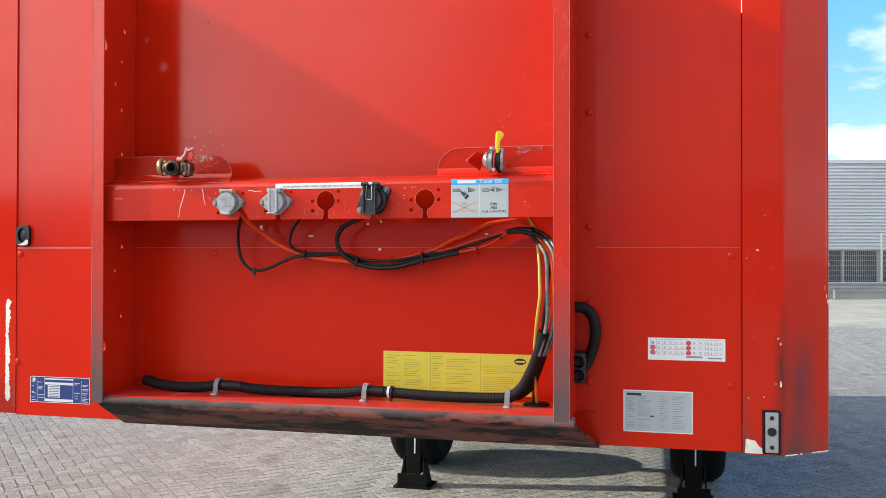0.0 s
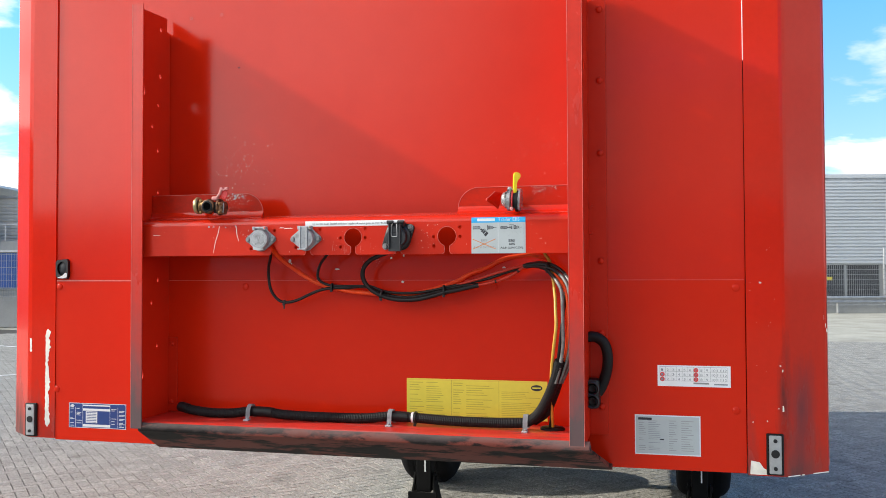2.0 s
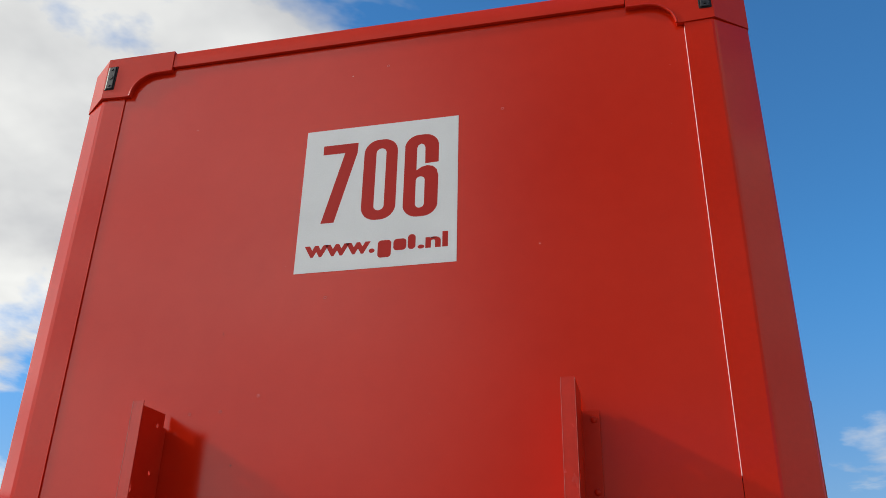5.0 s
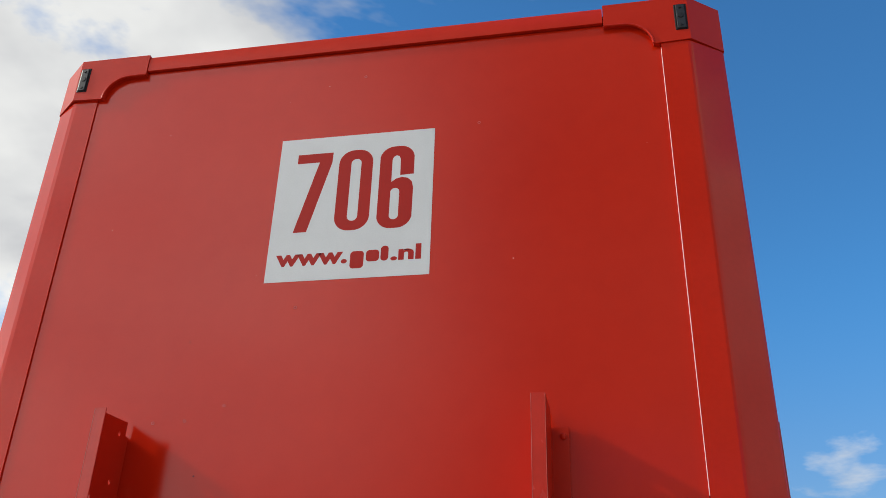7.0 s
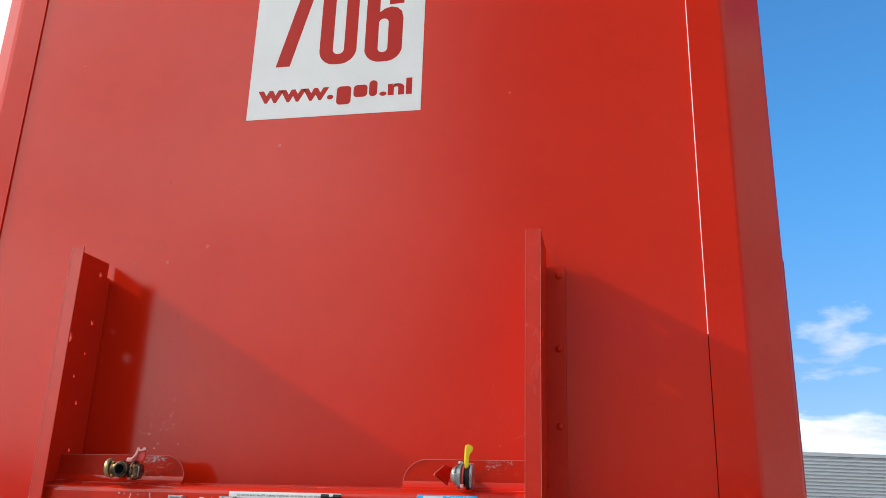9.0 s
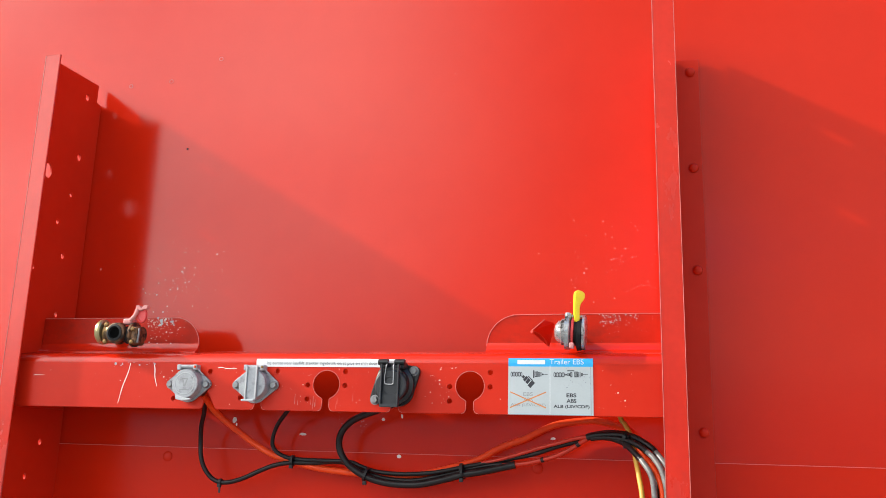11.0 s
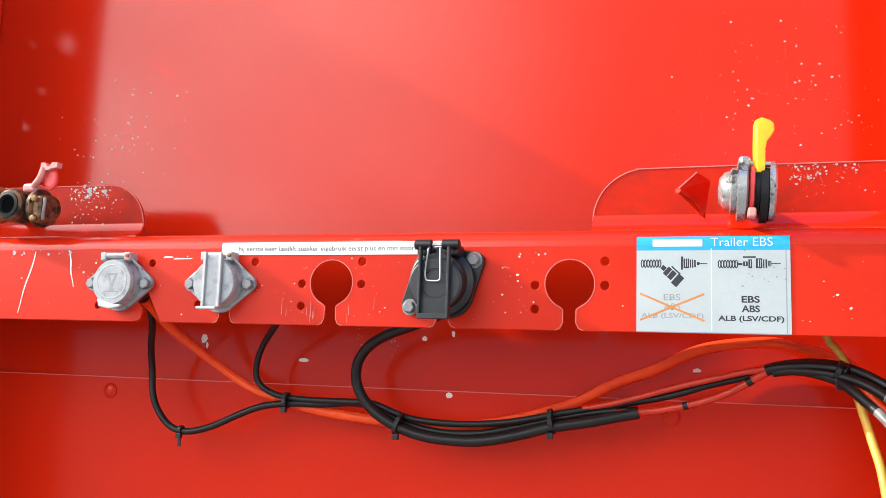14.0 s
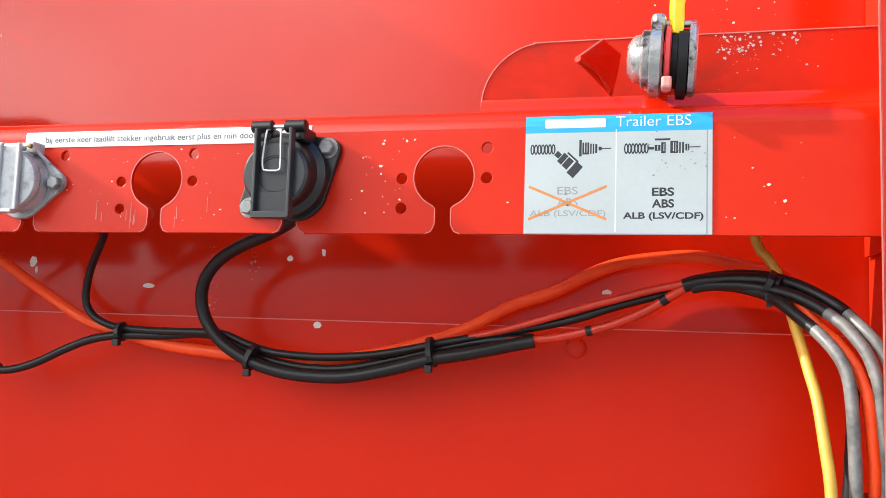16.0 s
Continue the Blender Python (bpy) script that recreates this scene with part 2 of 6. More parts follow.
gap_black = material("joint_black", (0.012, 0.006, 0.005), 0.8, spec=0.1)
bore_shade = material("bore_shade", (0.002, 0.002, 0.002), 0.9, spec=0.05)
white_film = material("white_film", (0.72, 0.73, 0.74), 0.32, vary=0.04, scale=5, fine=200, col2=(0.78, 0.79, 0.8))
paper_white = material("white_paper_film", (0.82, 0.83, 0.84), 0.4, vary=0.03, scale=6, fine=150)
red_film = material("red_film", (0.46, 0.017, 0.011), 0.4, vary=0.06, spec=0.2)
sealant = material("white_sealant", (0.85, 0.68, 0.64), 0.5, vary=0.08, scale=30)
# pale pink that stands for the highlight on the sheet's edge
seam_glint = material("painted_seam_highlight", (0.70, 0.13, 0.10), 0.4, vary=0.2, scale=20)
dent_pink = material("rubbed_dent", (0.62, 0.085, 0.07), 0.4, vary=0.2, scale=60)
chip = material("bare_primer", (0.84, 0.80, 0.71), 0.7, vary=0.12, scale=60)
flake_mat = material("weathered_primer", (0.74, 0.66, 0.56), 0.75, vary=0.3, scale=80)
tab_flake = material("grey_primer", (0.48, 0.42, 0.39), 0.75, vary=0.35, scale=120)
zinc = worn(material("zinc_casting", (0.35, 0.36, 0.38), 0.46, 0.3, vary=0.2, scale=45, fine=400, bump=0.0003), (0.19, 0.19, 0.195), 75, 0.52, 0.72)
zinc_light = material("zinc_light", (0.43, 0.44, 0.45), 0.38, 0.35, vary=0.12, scale=60, fine=500, bump=0.0002)
steel = material("steel", (0.55, 0.55, 0.56), 0.3, 0.9, vary=0.15, scale=60, fine=400)
brass = worn(material("yellow_zinc", (0.27, 0.16, 0.06), 0.36, 0.75, vary=0.35, scale=50, fine=400, bump=0.0003), (0.07, 0.045, 0.03), 60, 0.46, 0.62)
copper_cast = worn(material("brown_casting", (0.20, 0.095, 0.045), 0.42, 0.55, vary=0.35, scale=60, fine=400, bump=0.0004), (0.03, 0.022, 0.018), 55, 0.44, 0.6)
bolt_zinc = material("dull_bolt_zinc", (0.24, 0.245, 0.25), 0.42, 0.5, vary=0.2, scale=90, fine=500, bump=0.0002)
zinc_dirty = worn(material("grimy_zinc", (0.46, 0.47, 0.48), 0.22, 0.65, vary=0.2, scale=50, fine=400, bump=0.0004), (0.05, 0.045, 0.042), 48, 0.50, 0.62)
brass_light = material("pale_yellow_zinc", (0.44, 0.37, 0.19), 0.3, 0.7, vary=0.15, scale=70, fine=300)
rubber = material("black_rubber", (0.008, 0.008, 0.009), 0.5, vary=0.25, scale=30, fine=300, bump=0.0001, spec=0.25)
plastic = material("black_plastic", (0.008, 0.0085, 0.010), 0.36, vary=0.2, scale=60, fine=600, bump=0.0001)
plastic_grey = material("dusty_black_plastic", (0.020, 0.022, 0.026), 0.42, vary=0.25, scale=40, fine=400, bump=0.0002)
cable_black = material("black_cable", (0.008, 0.008, 0.009), 0.42, vary=0.3, scale=40, fine=200, spec=0.35)
cable_grey = material("grey_worn_tape", (0.15, 0.145, 0.14), 0.36, vary=0.5, scale=60, fine=300)
cable_red = material("red_cable", (0.90, 0.060, 0.010), 0.42, vary=0.12, scale=25, fine=120, col2=(0.92, 0.085, 0.014), spec=0.3)
wire_red = material("dull_red_wire", (0.55, 0.028, 0.010), 0.35, vary=0.15, scale=25, fine=120, spec=0.45)
cable_yellow = material("yellow_cable", (0.58, 0.32, 0.045), 0.45, vary=0.15, scale=25, fine=120)
conduit_mat = worn(material("corrugated_conduit", (0.009, 0.009, 0.010), 0.6, vary=0.3, scale=30, fine=200, spec=0.2), (0.035, 0.032, 0.03), 40, 0.6, 0.8)
clamp_grey = material("grey_plastic_clamp", (0.40, 0.42, 0.45), 0.5, vary=0.15, scale=50)
lever_yellow = material("yellow_plastic", (0.88, 0.70, 0.02), 0.35, vary=0.08, scale=50)
handle_pink = material("faded_red_plastic", (0.66, 0.26, 0.24), 0.45, vary=0.15, scale=80)
disc_red = material("red_plastic", (0.75, 0.06, 0.06), 0.4, vary=0.1, scale=80)
film_yellow = material("yellow_film", (0.78, 0.66, 0.07), 0.4, vary=0.06, scale=12)
film_blue = material("blue_film", (0.014, 0.045, 0.20), 0.35, vary=0.1, scale=12)
film_cyan = material("cyan_film", (0.01, 0.36, 0.72), 0.35, vary=0.06)
film_pale = worn(material("pale_film", (0.43, 0.475, 0.49), 0.4, vary=0.06, scale=18, fine=250), (0.36, 0.38, 0.38), 38, 0.66, 0.8, (1, 1, 1), 0.6)
ink = material("black_ink", (0.02, 0.022, 0.03), 0.5)
ink_soft = material("faded_ink", (0.50, 0.40, 0.045), 0.6)
ink_orange = material("orange_ink", (0.62, 0.22, 0.06), 0.5, vary=0.15, scale=90)
ink_outline = material("pale_grey_ink", (0.27, 0.28, 0.29), 0.5)
ink_grey = material("grey_ink", (0.25, 0.27, 0.3), 0.5)
under_black = material("black_chassis_paint", (0.006, 0.006, 0.006), 0.65, vary=0.3, scale=12, fine=120, bump=0.0004, spec=0.10)
tyre_mat = material("tyre_rubber", (0.009, 0.009, 0.010), 0.8, vary=0.25, scale=15, fine=150, bump=0.0006, spec=0.12)
roof_grey = material("pale_roof", (0.6, 0.6, 0.6), 0.6)
paver_mat = worn(material("concrete_paver", (0.355, 0.345, 0.312), 0.9, vary=0.5, scale=40, fine=260, bump=0.004, spec=0.12, random_tint=0.14), (0.17, 0.162, 0.142), 2.2, 0.56, 0.75, (1, 1, 1), 0.9)
paver_mat = worn(paver_mat, (0.10, 0.098, 0.092), 120, 0.49, 0.62, (1, 1, 1), 0.92)
sand_mat = material("joint_sand", (0.046, 0.044, 0.039), 0.95, vary=0.2, scale=3, fine=60, bump=0.002)
ground_mat = worn(material("worn_paving", (0.40, 0.385, 0.325), 0.92, vary=0.2, scale=1.1, fine=9, bump=0.004, spec=0.1), (0.28, 0.265, 0.225), 0.6, 0.52, 0.75, (1, 1, 1), 0.9)
clad_grey = material("grey_cladding", (0.60, 0.64, 0.68), 0.42, 0.1, vary=0.06, scale=0.5, fine=6)
rear_wall_mat = material("dark_cladding", (0.42, 0.43, 0.44), 0.6, vary=0.15, scale=0.4, fine=5)
clad_white = material("white_brick_wall", (0.62, 0.62, 0.60), 0.7, vary=0.08, scale=0.8, fine=10)
dark_glass = material("dark_glazing", (0.05, 0.055, 0.065), 0.25, vary=0.4, scale=0.6, fine=3)
plinth_mat = material("concrete_plinth", (0.36, 0.37, 0.37), 0.8, vary=0.12, scale=1.5, fine=20)
galv = material("galvanised_steel", (0.55, 0.57, 0.59), 0.45, 0.5, vary=0.12, scale=4, fine=30)
rail_grey = material("dull_galvanised_steel", (0.36, 0.38, 0.40), 0.55, 0.4, vary=0.15, scale=4, fine=30)
banner_blue = material("blue_banner", (0.03, 0.10, 0.34), 0.6, vary=0.2, scale=1.5, fine=12)


# ---- mesh tools ----
def link(name, bm, mat, parent=None, label="", smooth=False):
    me = bpy.data.meshes.new(name)
    bmesh.ops.recalc_face_normals(bm, faces=bm.faces)
    if smooth:
        for f in bm.faces:
            f.smooth = True
        for e in bm.edges:
            if len(e.link_faces) != 2 or e.calc_face_angle(3.0) > 0.7:
                e.smooth = False
    bm.to_mesh(me)
    bm.free()
    me.materials.append(mat)
    ob = new(name, me)
    if parent:
        ob.parent = parent
    if label:
        tagged(ob, label)
    return ob


def part(name, bm, mat, parent, label="", smooth=False):
    return link(name, bm, mat, parent, label, smooth)


def thing(name, label, category, group="", kind=""):
    return tagged(new(name), label, category, group, kind)


def box(x0, x1, y0, y1, z0, z1, bevel=0.0, bm=None, seg=2):
    own = bmesh.new()
    bmesh.ops.create_cube(own, size=1)
    for v in own.verts:
        v.co = Vector((x0 + (v.co.x + 0.5) * (x1 - x0), y0 + (v.co.y + 0.5) * (y1 - y0), z0 + (v.co.z + 0.5) * (z1 - z0)))
    if bevel:
        bmesh.ops.bevel(own, geom=own.edges[:], offset=bevel, segments=seg, affect="EDGES", profile=0.5)
    return join(bm, own) if bm else own


def join(bm, other):
    me = bpy.data.meshes.new("tmp")
    other.to_mesh(me)
    other.free()
    bm.from_mesh(me)
    bpy.data.meshes.remove(me)
    return bm


def plate(outer, holes=(), place=None, thick=0.004, bevel=0.0):
    """A sheet with holes: outlines as (u, v); place(u, v, d) puts a point at depth d."""
    bm = bmesh.new()
    place = place or (lambda u, v, d: (u, d, v))
    edges = []
    for loop in (outer, *holes):
        vs = [bm.verts.new((u, v, 0)) for u, v in loop]
        edges += [bm.edges.new((vs[i], vs[(i + 1) % len(vs)])) for i in range(len(vs))]
    bmesh.ops.triangle_fill(bm, edges=edges, use_beauty=True, normal=(0, 0, 1))
    faces = bm.faces[:]
    res = bmesh.ops.extrude_face_region(bm, geom=faces)
    for g in res["geom"]:
        if isinstance(g, bmesh.types.BMVert):
            g.co.z = thick
    if bevel:
        bmesh.ops.recalc_face_normals(bm, faces=bm.faces)
        rim = [e for e in bm.edges if len(e.link_faces) == 2 and e.calc_face_angle(0) > 1.2 and abs(e.verts[0].co.z - e.verts[1].co.z) < 1e-6]
        bmesh.ops.bevel(bm, geom=rim, offset=bevel, segments=2, affect="EDGES", profile=0.5)
    for v in bm.verts:
        v.co = Vector(place(v.co.x, v.co.y, v.co.z))
    return bm


def circle(cx, cz, r, n=20, rz=None, turn=0.0):
    return [(cx + r * math.cos(turn + 2 * math.pi * k / n), cz + (rz or r) * math.sin(turn + 2 * math.pi * k / n)) for k in range(n)]


def turned(profile, m, n=28, bm=None):
    """A body of revolution about z: profile of (radius, height), placed by the matrix m."""
    own = bmesh.new()
    rings = []
    for r, h in profile:
        if r < 1e-6:
            rings.append([own.verts.new((0, 0, h))])
        else:
            rings.append([own.verts.new((r * math.cos(2 * math.pi * k / n), r * math.sin(2 * math.pi * k / n), h)) for k in range(n)])
    for a, b in zip(rings, rings[1:]):
        for k in range(n):
            q = [a[k % len(a)], a[(k + 1) % len(a)], b[(k + 1) % len(b)], b[k % len(b)]]
            q = [v for i, v in enumerate(q) if v not in q[:i]]
            if len(q) > 2:
                own.faces.new(q)
    if abs(profile[0][1] - profile[-1][1]) < 1e-9 and profile[-1][0] > 1e-6:      # a ring: close it on itself
        a, b = rings[-1], rings[0]
        for k in range(n):
            own.faces.new((a[k], a[(k + 1) % n], b[(k + 1) % n], b[k]))
    for ring in (rings[0], rings[-1]) if abs(profile[0][1] - profile[-1][1]) > 1e-9 else ():
        if len(ring) > 2:
            own.faces.new(ring)
    own.transform(m)
    return join(bm, own) if bm else own


TO_FRONT = pose(0, 0, 0, 90)          # local z turns to -y


def at_front(x, y, z):
    return Matrix.Translation((x, y, z)) @ TO_FRONT


def along_x(x, y, z):
    return Matrix.Translation((x, y, z)) @ pose(0, 0, 0, 0, 90, 0)


def smooth_path(pts, step=0.006):
    pts = [Vector(p) for p in pts]
    pts = [2 * pts[0] - pts[1]] + pts + [2 * pts[-1] - pts[-2]]
    out = []
    for a, b, c, d in zip(pts, pts[1:], pts[2:], pts[3:]):
        n = max(2, int((c - b).length / step))
        for k in range(n):
            t = k / n
            out.append(0.5 * ((2 * b) + (c - a) * t + (2 * a - 5 * b + 4 * c - d) * t * t + (3 * b - a - 3 * c + d) * t ** 3))
    return out + [pts[-2]]


def tube(pts, r, n=10, step=0.006, ribs=0.0, bm=None):
    path = smooth_path(pts, step)
    own = bmesh.new()
    rings, up = [], Vector((0, 1, 0.2)).normalized()
    for i, p in enumerate(path):
        d = (path[min(i + 1, len(path) - 1)] - path[max(i - 1, 0)]).normalized()
        side = d.cross(up)
        if side.length < 1e-4:
            side = d.cross(Vector((1, 0, 0)))
        side.normalize()
        up = side.cross(d).normalized()
        rr = r * (1 + (ribs if i % 2 else -ribs))
        rings.append([own.verts.new(p + rr * (math.cos(2 * math.pi * k / n) * side + math.sin(2 * math.pi * k / n) * up)) for k in range(n)])
    for a, b in zip(rings, rings[1:]):
        for k in range(n):
            own.faces.new((a[k], a[(k + 1) % n], b[(k + 1) % n], b[k]))
    own.faces.new(rings[0]); own.faces.new(rings[-1])
    return join(bm, own) if bm else own


def extrude_x(profile, x0, x1, bm=None, slant0=0.0):
    own = bmesh.new()
    a = [own.verts.new((x0, y, z)) for y, z in profile]
    b = [own.verts.new((x1, y, z)) for y, z in profile]
    for k in range(len(a)):
        j = (k + 1) % len(a)
        own.faces.new((a[k], a[j], b[j], b[k]))
    own.faces.new(a); own.faces.new(b)
    return join(bm, own) if bm else own


def extrude_z(profile, z0, z1, bm=None):
    own = bmesh.new()
    a = [own.verts.new((x, y, z0)) for x, y in profile]
    b = [own.verts.new((x, y, z1)) for x, y in profile]
    for k in range(len(a)):
        j = (k + 1) % len(a)
        own.faces.new((a[k], a[j], b[j], b[k]))
    own.faces.new(a); own.faces.new(b)
    return join(bm, own) if bm else own


def lettering(text, x0, x1, z0, z1, y, bold=0.0):
    """Filled letters of the built-in font, fitted into a rectangle that faces the camera's side."""
    cu = bpy.data.curves.new("letters", "FONT")
    cu.body, cu.offset = text, bold
    ob = bpy.data.objects.new("letters", cu)
    scene.collection.objects.link(ob)
    me = bpy.data.meshes.new_from_object(ob.evaluated_get(bpy.context.evaluated_depsgraph_get()))
    bpy.data.objects.remove(ob)
    bm = bmesh.new()
    bm.from_mesh(me)
    bpy.data.meshes.remove(me)
    lo = [min(v.co[k] for v in bm.verts) for k in (0, 1)]
    hi = [max(v.co[k] for v in bm.verts) for k in (0, 1)]
    for v in bm.verts:
        v.co = Vector((x0 + (v.co.x - lo[0]) / (hi[0] - lo[0]) * (x1 - x0), y, z0 + (v.co.y - lo[1]) / (hi[1] - lo[1]) * (z1 - z0)))
    return bm


def dome(x, y, z, r, h, bm=None):
    return turned([(r, 0), (r, h * 0.3), (r * 0.8, h * 0.75), (r * 0.45, h * 0.95), (0, h)], at_front(x, y, z), 16, bm)


def hex_bolt(x, y, z, r, h, parent, mat=None, washer=True):
    bm = turned([(r * 1.35, 0), (r * 1.35, h * 0.15)], at_front(x, y, z), 16) if washer else bmesh.new()
    turned([(r, 0), (r, h * 0.85), (r * 0.85, h), (0, h)], at_front(x, y - h * 0.12, z) @ pose(0, 0, 0, 0, 0, (x * 977) % 60), 6, bm)
    return part("bolt", bm, mat or bolt_zinc, parent)


def speckle(name, parent, x0, x1, z0, z1, y, count, size, seed, mat=None, weight=None, avoid=None):
    """Many small flakes of missing paint on a sheet that faces -y."""
    rnd = random.Random(seed)
    bm = bmesh.new()
    for _ in range(count):
        u, v = rnd.random(), rnd.random()
        if weight:
            u, v = weight(rnd)
        cx, cz = x0 + u * (x1 - x0), z0 + v * (z1 - z0)
        if avoid and avoid(cx, cz):
            continue
        s = size * 0.8 * (0.25 + rnd.random() ** 3)
        n, a0 = rnd.randint(5, 8), rnd.random() * 6
        ring = [(cx + s * rnd.uniform(0.5, 1.2) * math.cos(a0 + 6.283 * k / n), cz + s * rnd.uniform(0.35, 1.0) * math.sin(a0 + 6.283 * k / n)) for k in range(n)]
        yy = y - 0.0003 * rnd.random()
        bm.faces.new([bm.verts.new((px, yy, pz)) for px, pz in ring])
    return tagged(part("flaked_paint", bm, mat or flake_mat, parent), "small pale flakes where paint is missing", kind="stuff")


# ---- ground ----
bm = bmesh.new()
bmesh.ops.create_grid(bm, x_segments=2, y_segments=2, size=900)
for v in bm.verts:
    v.co.z = -0.011
tagged(link("ground", bm, ground_mat), "pale grey worn paving of the open yard", "ground", kind="structure")

# ---- the trailer ----
trailer = thing("semi_trailer", "red box semi-trailer with scuffed front wall, parked on landing legs", "trailer")
HALF, SEAM, EDGE = 1.275, 1.060, 1.161
Z_LOW, Z_SEAM, Z_CAP, Z_RAIL, Z_TOP = 1.285, 1.798, 3.905, 4.015, 4.087

part("upper_panel", box(-SEAM, SEAM - 0.0006, 0.0, 0.03, Z_SEAM - 0.02, Z_RAIL - 0.003), red, trailer, "smooth glossy red front panel")
part("lower_panel", box(-SEAM, SEAM - 0.0006, -0.003, -0.0002, Z_LOW, Z_SEAM, 0.0012, seg=1), red_low, trailer, "red lower front sheet with riveted edge")
# the seam's highlight as thin pale strips; the western one includes worn edge
part("seam_edge", box(-SEAM + 0.002, SEAM - 0.003, -0.0036, -0.0031, Z_SEAM - 0.0014, Z_SEAM - 0.0002), seam_glint, trailer, "pale highlight painted along the edge of the lower sheet")
part("seam_edge", box(-SEAM + 0.004, -0.70, -0.0042, -0.0037, Z_SEAM - 0.0034, Z_SEAM + 0.0004), edge_grey, trailer, "worn edge of the lower sheet with its highlight painted on")
part("panel_core", box(-SEAM, SEAM - 0.0006, 0.0, 0.03, Z_LOW, Z_SEAM - 0.0205), red_low, trailer)
part("joint_backing", box(-1.1, 1.1, 0.012, 0.028, Z_LOW + 0.01, Z_TOP - 0.02), gap_black, trailer, "dark sealed joint behind the panels")


def corner_post(sign):
    s = sign
    inner = SEAM + 0.0006
    d = 0.0 if s > 0 else 0.007          # the western post sits less proud
    prof = [(s * inner, -0.012 + d), (s * (EDGE - 0.012), -0.012 + d), (s * (EDGE - 0.004), -0.0105 + d), (s * (EDGE + 0.005), -0.005 + d * 0.5), (s * (HALF - 0.008), 0.068),
            (s * (HALF - 0.002), 0.074), (s * HALF, 0.082), (s * HALF, 0.20), (s * (HALF - 0.05), 0.20), (s * (HALF - 0.05), 0.06), (s * inner, 0.011)]
    return part("corner_post", extrude_z(prof, Z_LOW + (0.004 if s < 0 else -0.002), Z_CAP - 0.003), red_post, trailer, "red chamfered corner post, chipped and scuffed low down")


corner_post(-1), corner_post(1)


def corner_cap(sign):
    s = sign
    front = [(EDGE, Z_CAP), (1.036, 3.899)] + [(1.036 - 0.1 * (1 - math.cos(a)), 3.9 + 0.095 * math.sin(a)) for a in [k * math.pi / 16 for k in range(1, 9)]]
    front += [(0.872, 3.995), (0.872, Z_TOP + 0.004), (EDGE, Z_TOP + 0.006)]
    bm = plate([(s * u, v) for u, v in front], thick=0.02, place=lambda u, v, d: (u, -0.017 + d, v))
    wing = [(s * EDGE, -0.017), (s * (HALF + 0.001), 0.071), (s * (HALF + 0.001), 0.15), (s * (EDGE - 0.05), 0.0)]
    extrude_z(wing, Z_CAP, Z_TOP + 0.003, bm)
    cap = part("corner_cap", bm, red_steel, trailer, "red pressed steel corner cap")
    rim = [(s * (1.036 - 0.1 * (1 - math.cos(a))), -0.018, 3.9 + 0.095 * math.sin(a)) for a in [k * math.pi / 16 for k in range(0, 9)]] + [(s * 0.874, -0.018, 3.996)]
    part("rolled_edge", tube(rim, 0.0045, 8, 0.01), red_steel, cap)
    return cap


corner_cap(-1), corner_cap(1)
rail = [(-0.014, Z_RAIL), (-0.014, Z_TOP - 0.012), (-0.008, Z_TOP - 0.003), (0.004, Z_TOP), (0.06, Z_TOP), (0.06, Z_RAIL + 0.01), (0.012, Z_RAIL + 0.002), (0.012, Z_RAIL)]
part("top_rail", extrude_x(rail, -0.8695, 0.8695), red_steel, trailer, "red folded top rail", smooth=True)
part("sealant_bead", tube([(SEAM + 0.001, -0.004, 2.385), (SEAM + 0.0005, -0.0045, 3.0), (SEAM + 0.001, -0.004, 3.89)], 0.0019, 6, 0.05), sealant, trailer, "pale sealant line in the corner joint")
for s in (-1, 1):
    part("side_wall", box(min(s * HALF, s * (HALF - 0.03)), max(s * HALF, s * (HALF - 0.03)), 0.2, 8.8, 1.285, 4.05), red, trailer, "plain red side wall")
part("roof", box(-HALF + 0.01, HALF - 0.01, 0.062, 8.8, 4.02, 4.07, 0.01), roof_grey, trailer)
part("load_floor", box(-HALF + 0.035, HALF - 0.035, 0.21, 8.8, 1.296, 1.36), under_black, trailer)
part("rear_wall", box(-HALF, HALF, 8.8, 8.85, 1.285, 4.06), red, trailer)

# chassis under the box
for s in (-1, 1):
    part("chassis_beam", box(s * 0.5 + 0.02, s * 0.5 + 0.14, 1.2, 8.6, 1.06, 1.296, 0.008), under_black, trailer)
part("cross_member", box(-0.95, 1.12, 4.14, 4.26, 1.0, 1.1, 0.006), under_black, trailer)


def landing_leg(x, y):
    leg = part("landing_leg", box(x - 0.07, x + 0.07, y - 0.07, y + 0.07, 0.55, 1.296, 0.008), under_black, trailer, "black telescopic landing leg on a folded foot")
    part("inner_tube", box(x - 0.058, x + 0.058, y - 0.058, y + 0.058, 0.1, 0.6, 0.006), under_black, leg)
    bm = box(x - 0.145, x + 0.145, y - 0.115, y + 0.115, 0.0, 0.016, 0.004)
    for s in (-1, 1):
        own = plate([(-0.1, 0.012), (0.1, 0.012), (0.055, 0.17), (0.03, 0.24), (-0.03, 0.24), (-0.055, 0.17)], thick=0.012, place=lambda u, v, d, s=s: (x + s * (0.072 + 0.10 * max(0, 0.17 - v) * 1.6) + s * d, y + u, v))
        join(bm, own)
    box(x - 0.115, x + 0.115, y - 0.1, y - 0.088, 0.014, 0.11, 0.004, bm)
    part("foot", bm, under_black, leg)
    part("pivot_pin", turned([(0.016, -0.095), (0.02, -0.09), (0.02, 0.09), (0.016, 0.095)], along_x(x, y, 0.2), 14), under_black, leg)
    part("pale_strip", box(x + 0.008, x + 0.018, y - 0.0618, y - 0.0582, 0.26, 0.54), white_film, leg, "pale strip on the leg")
    return leg


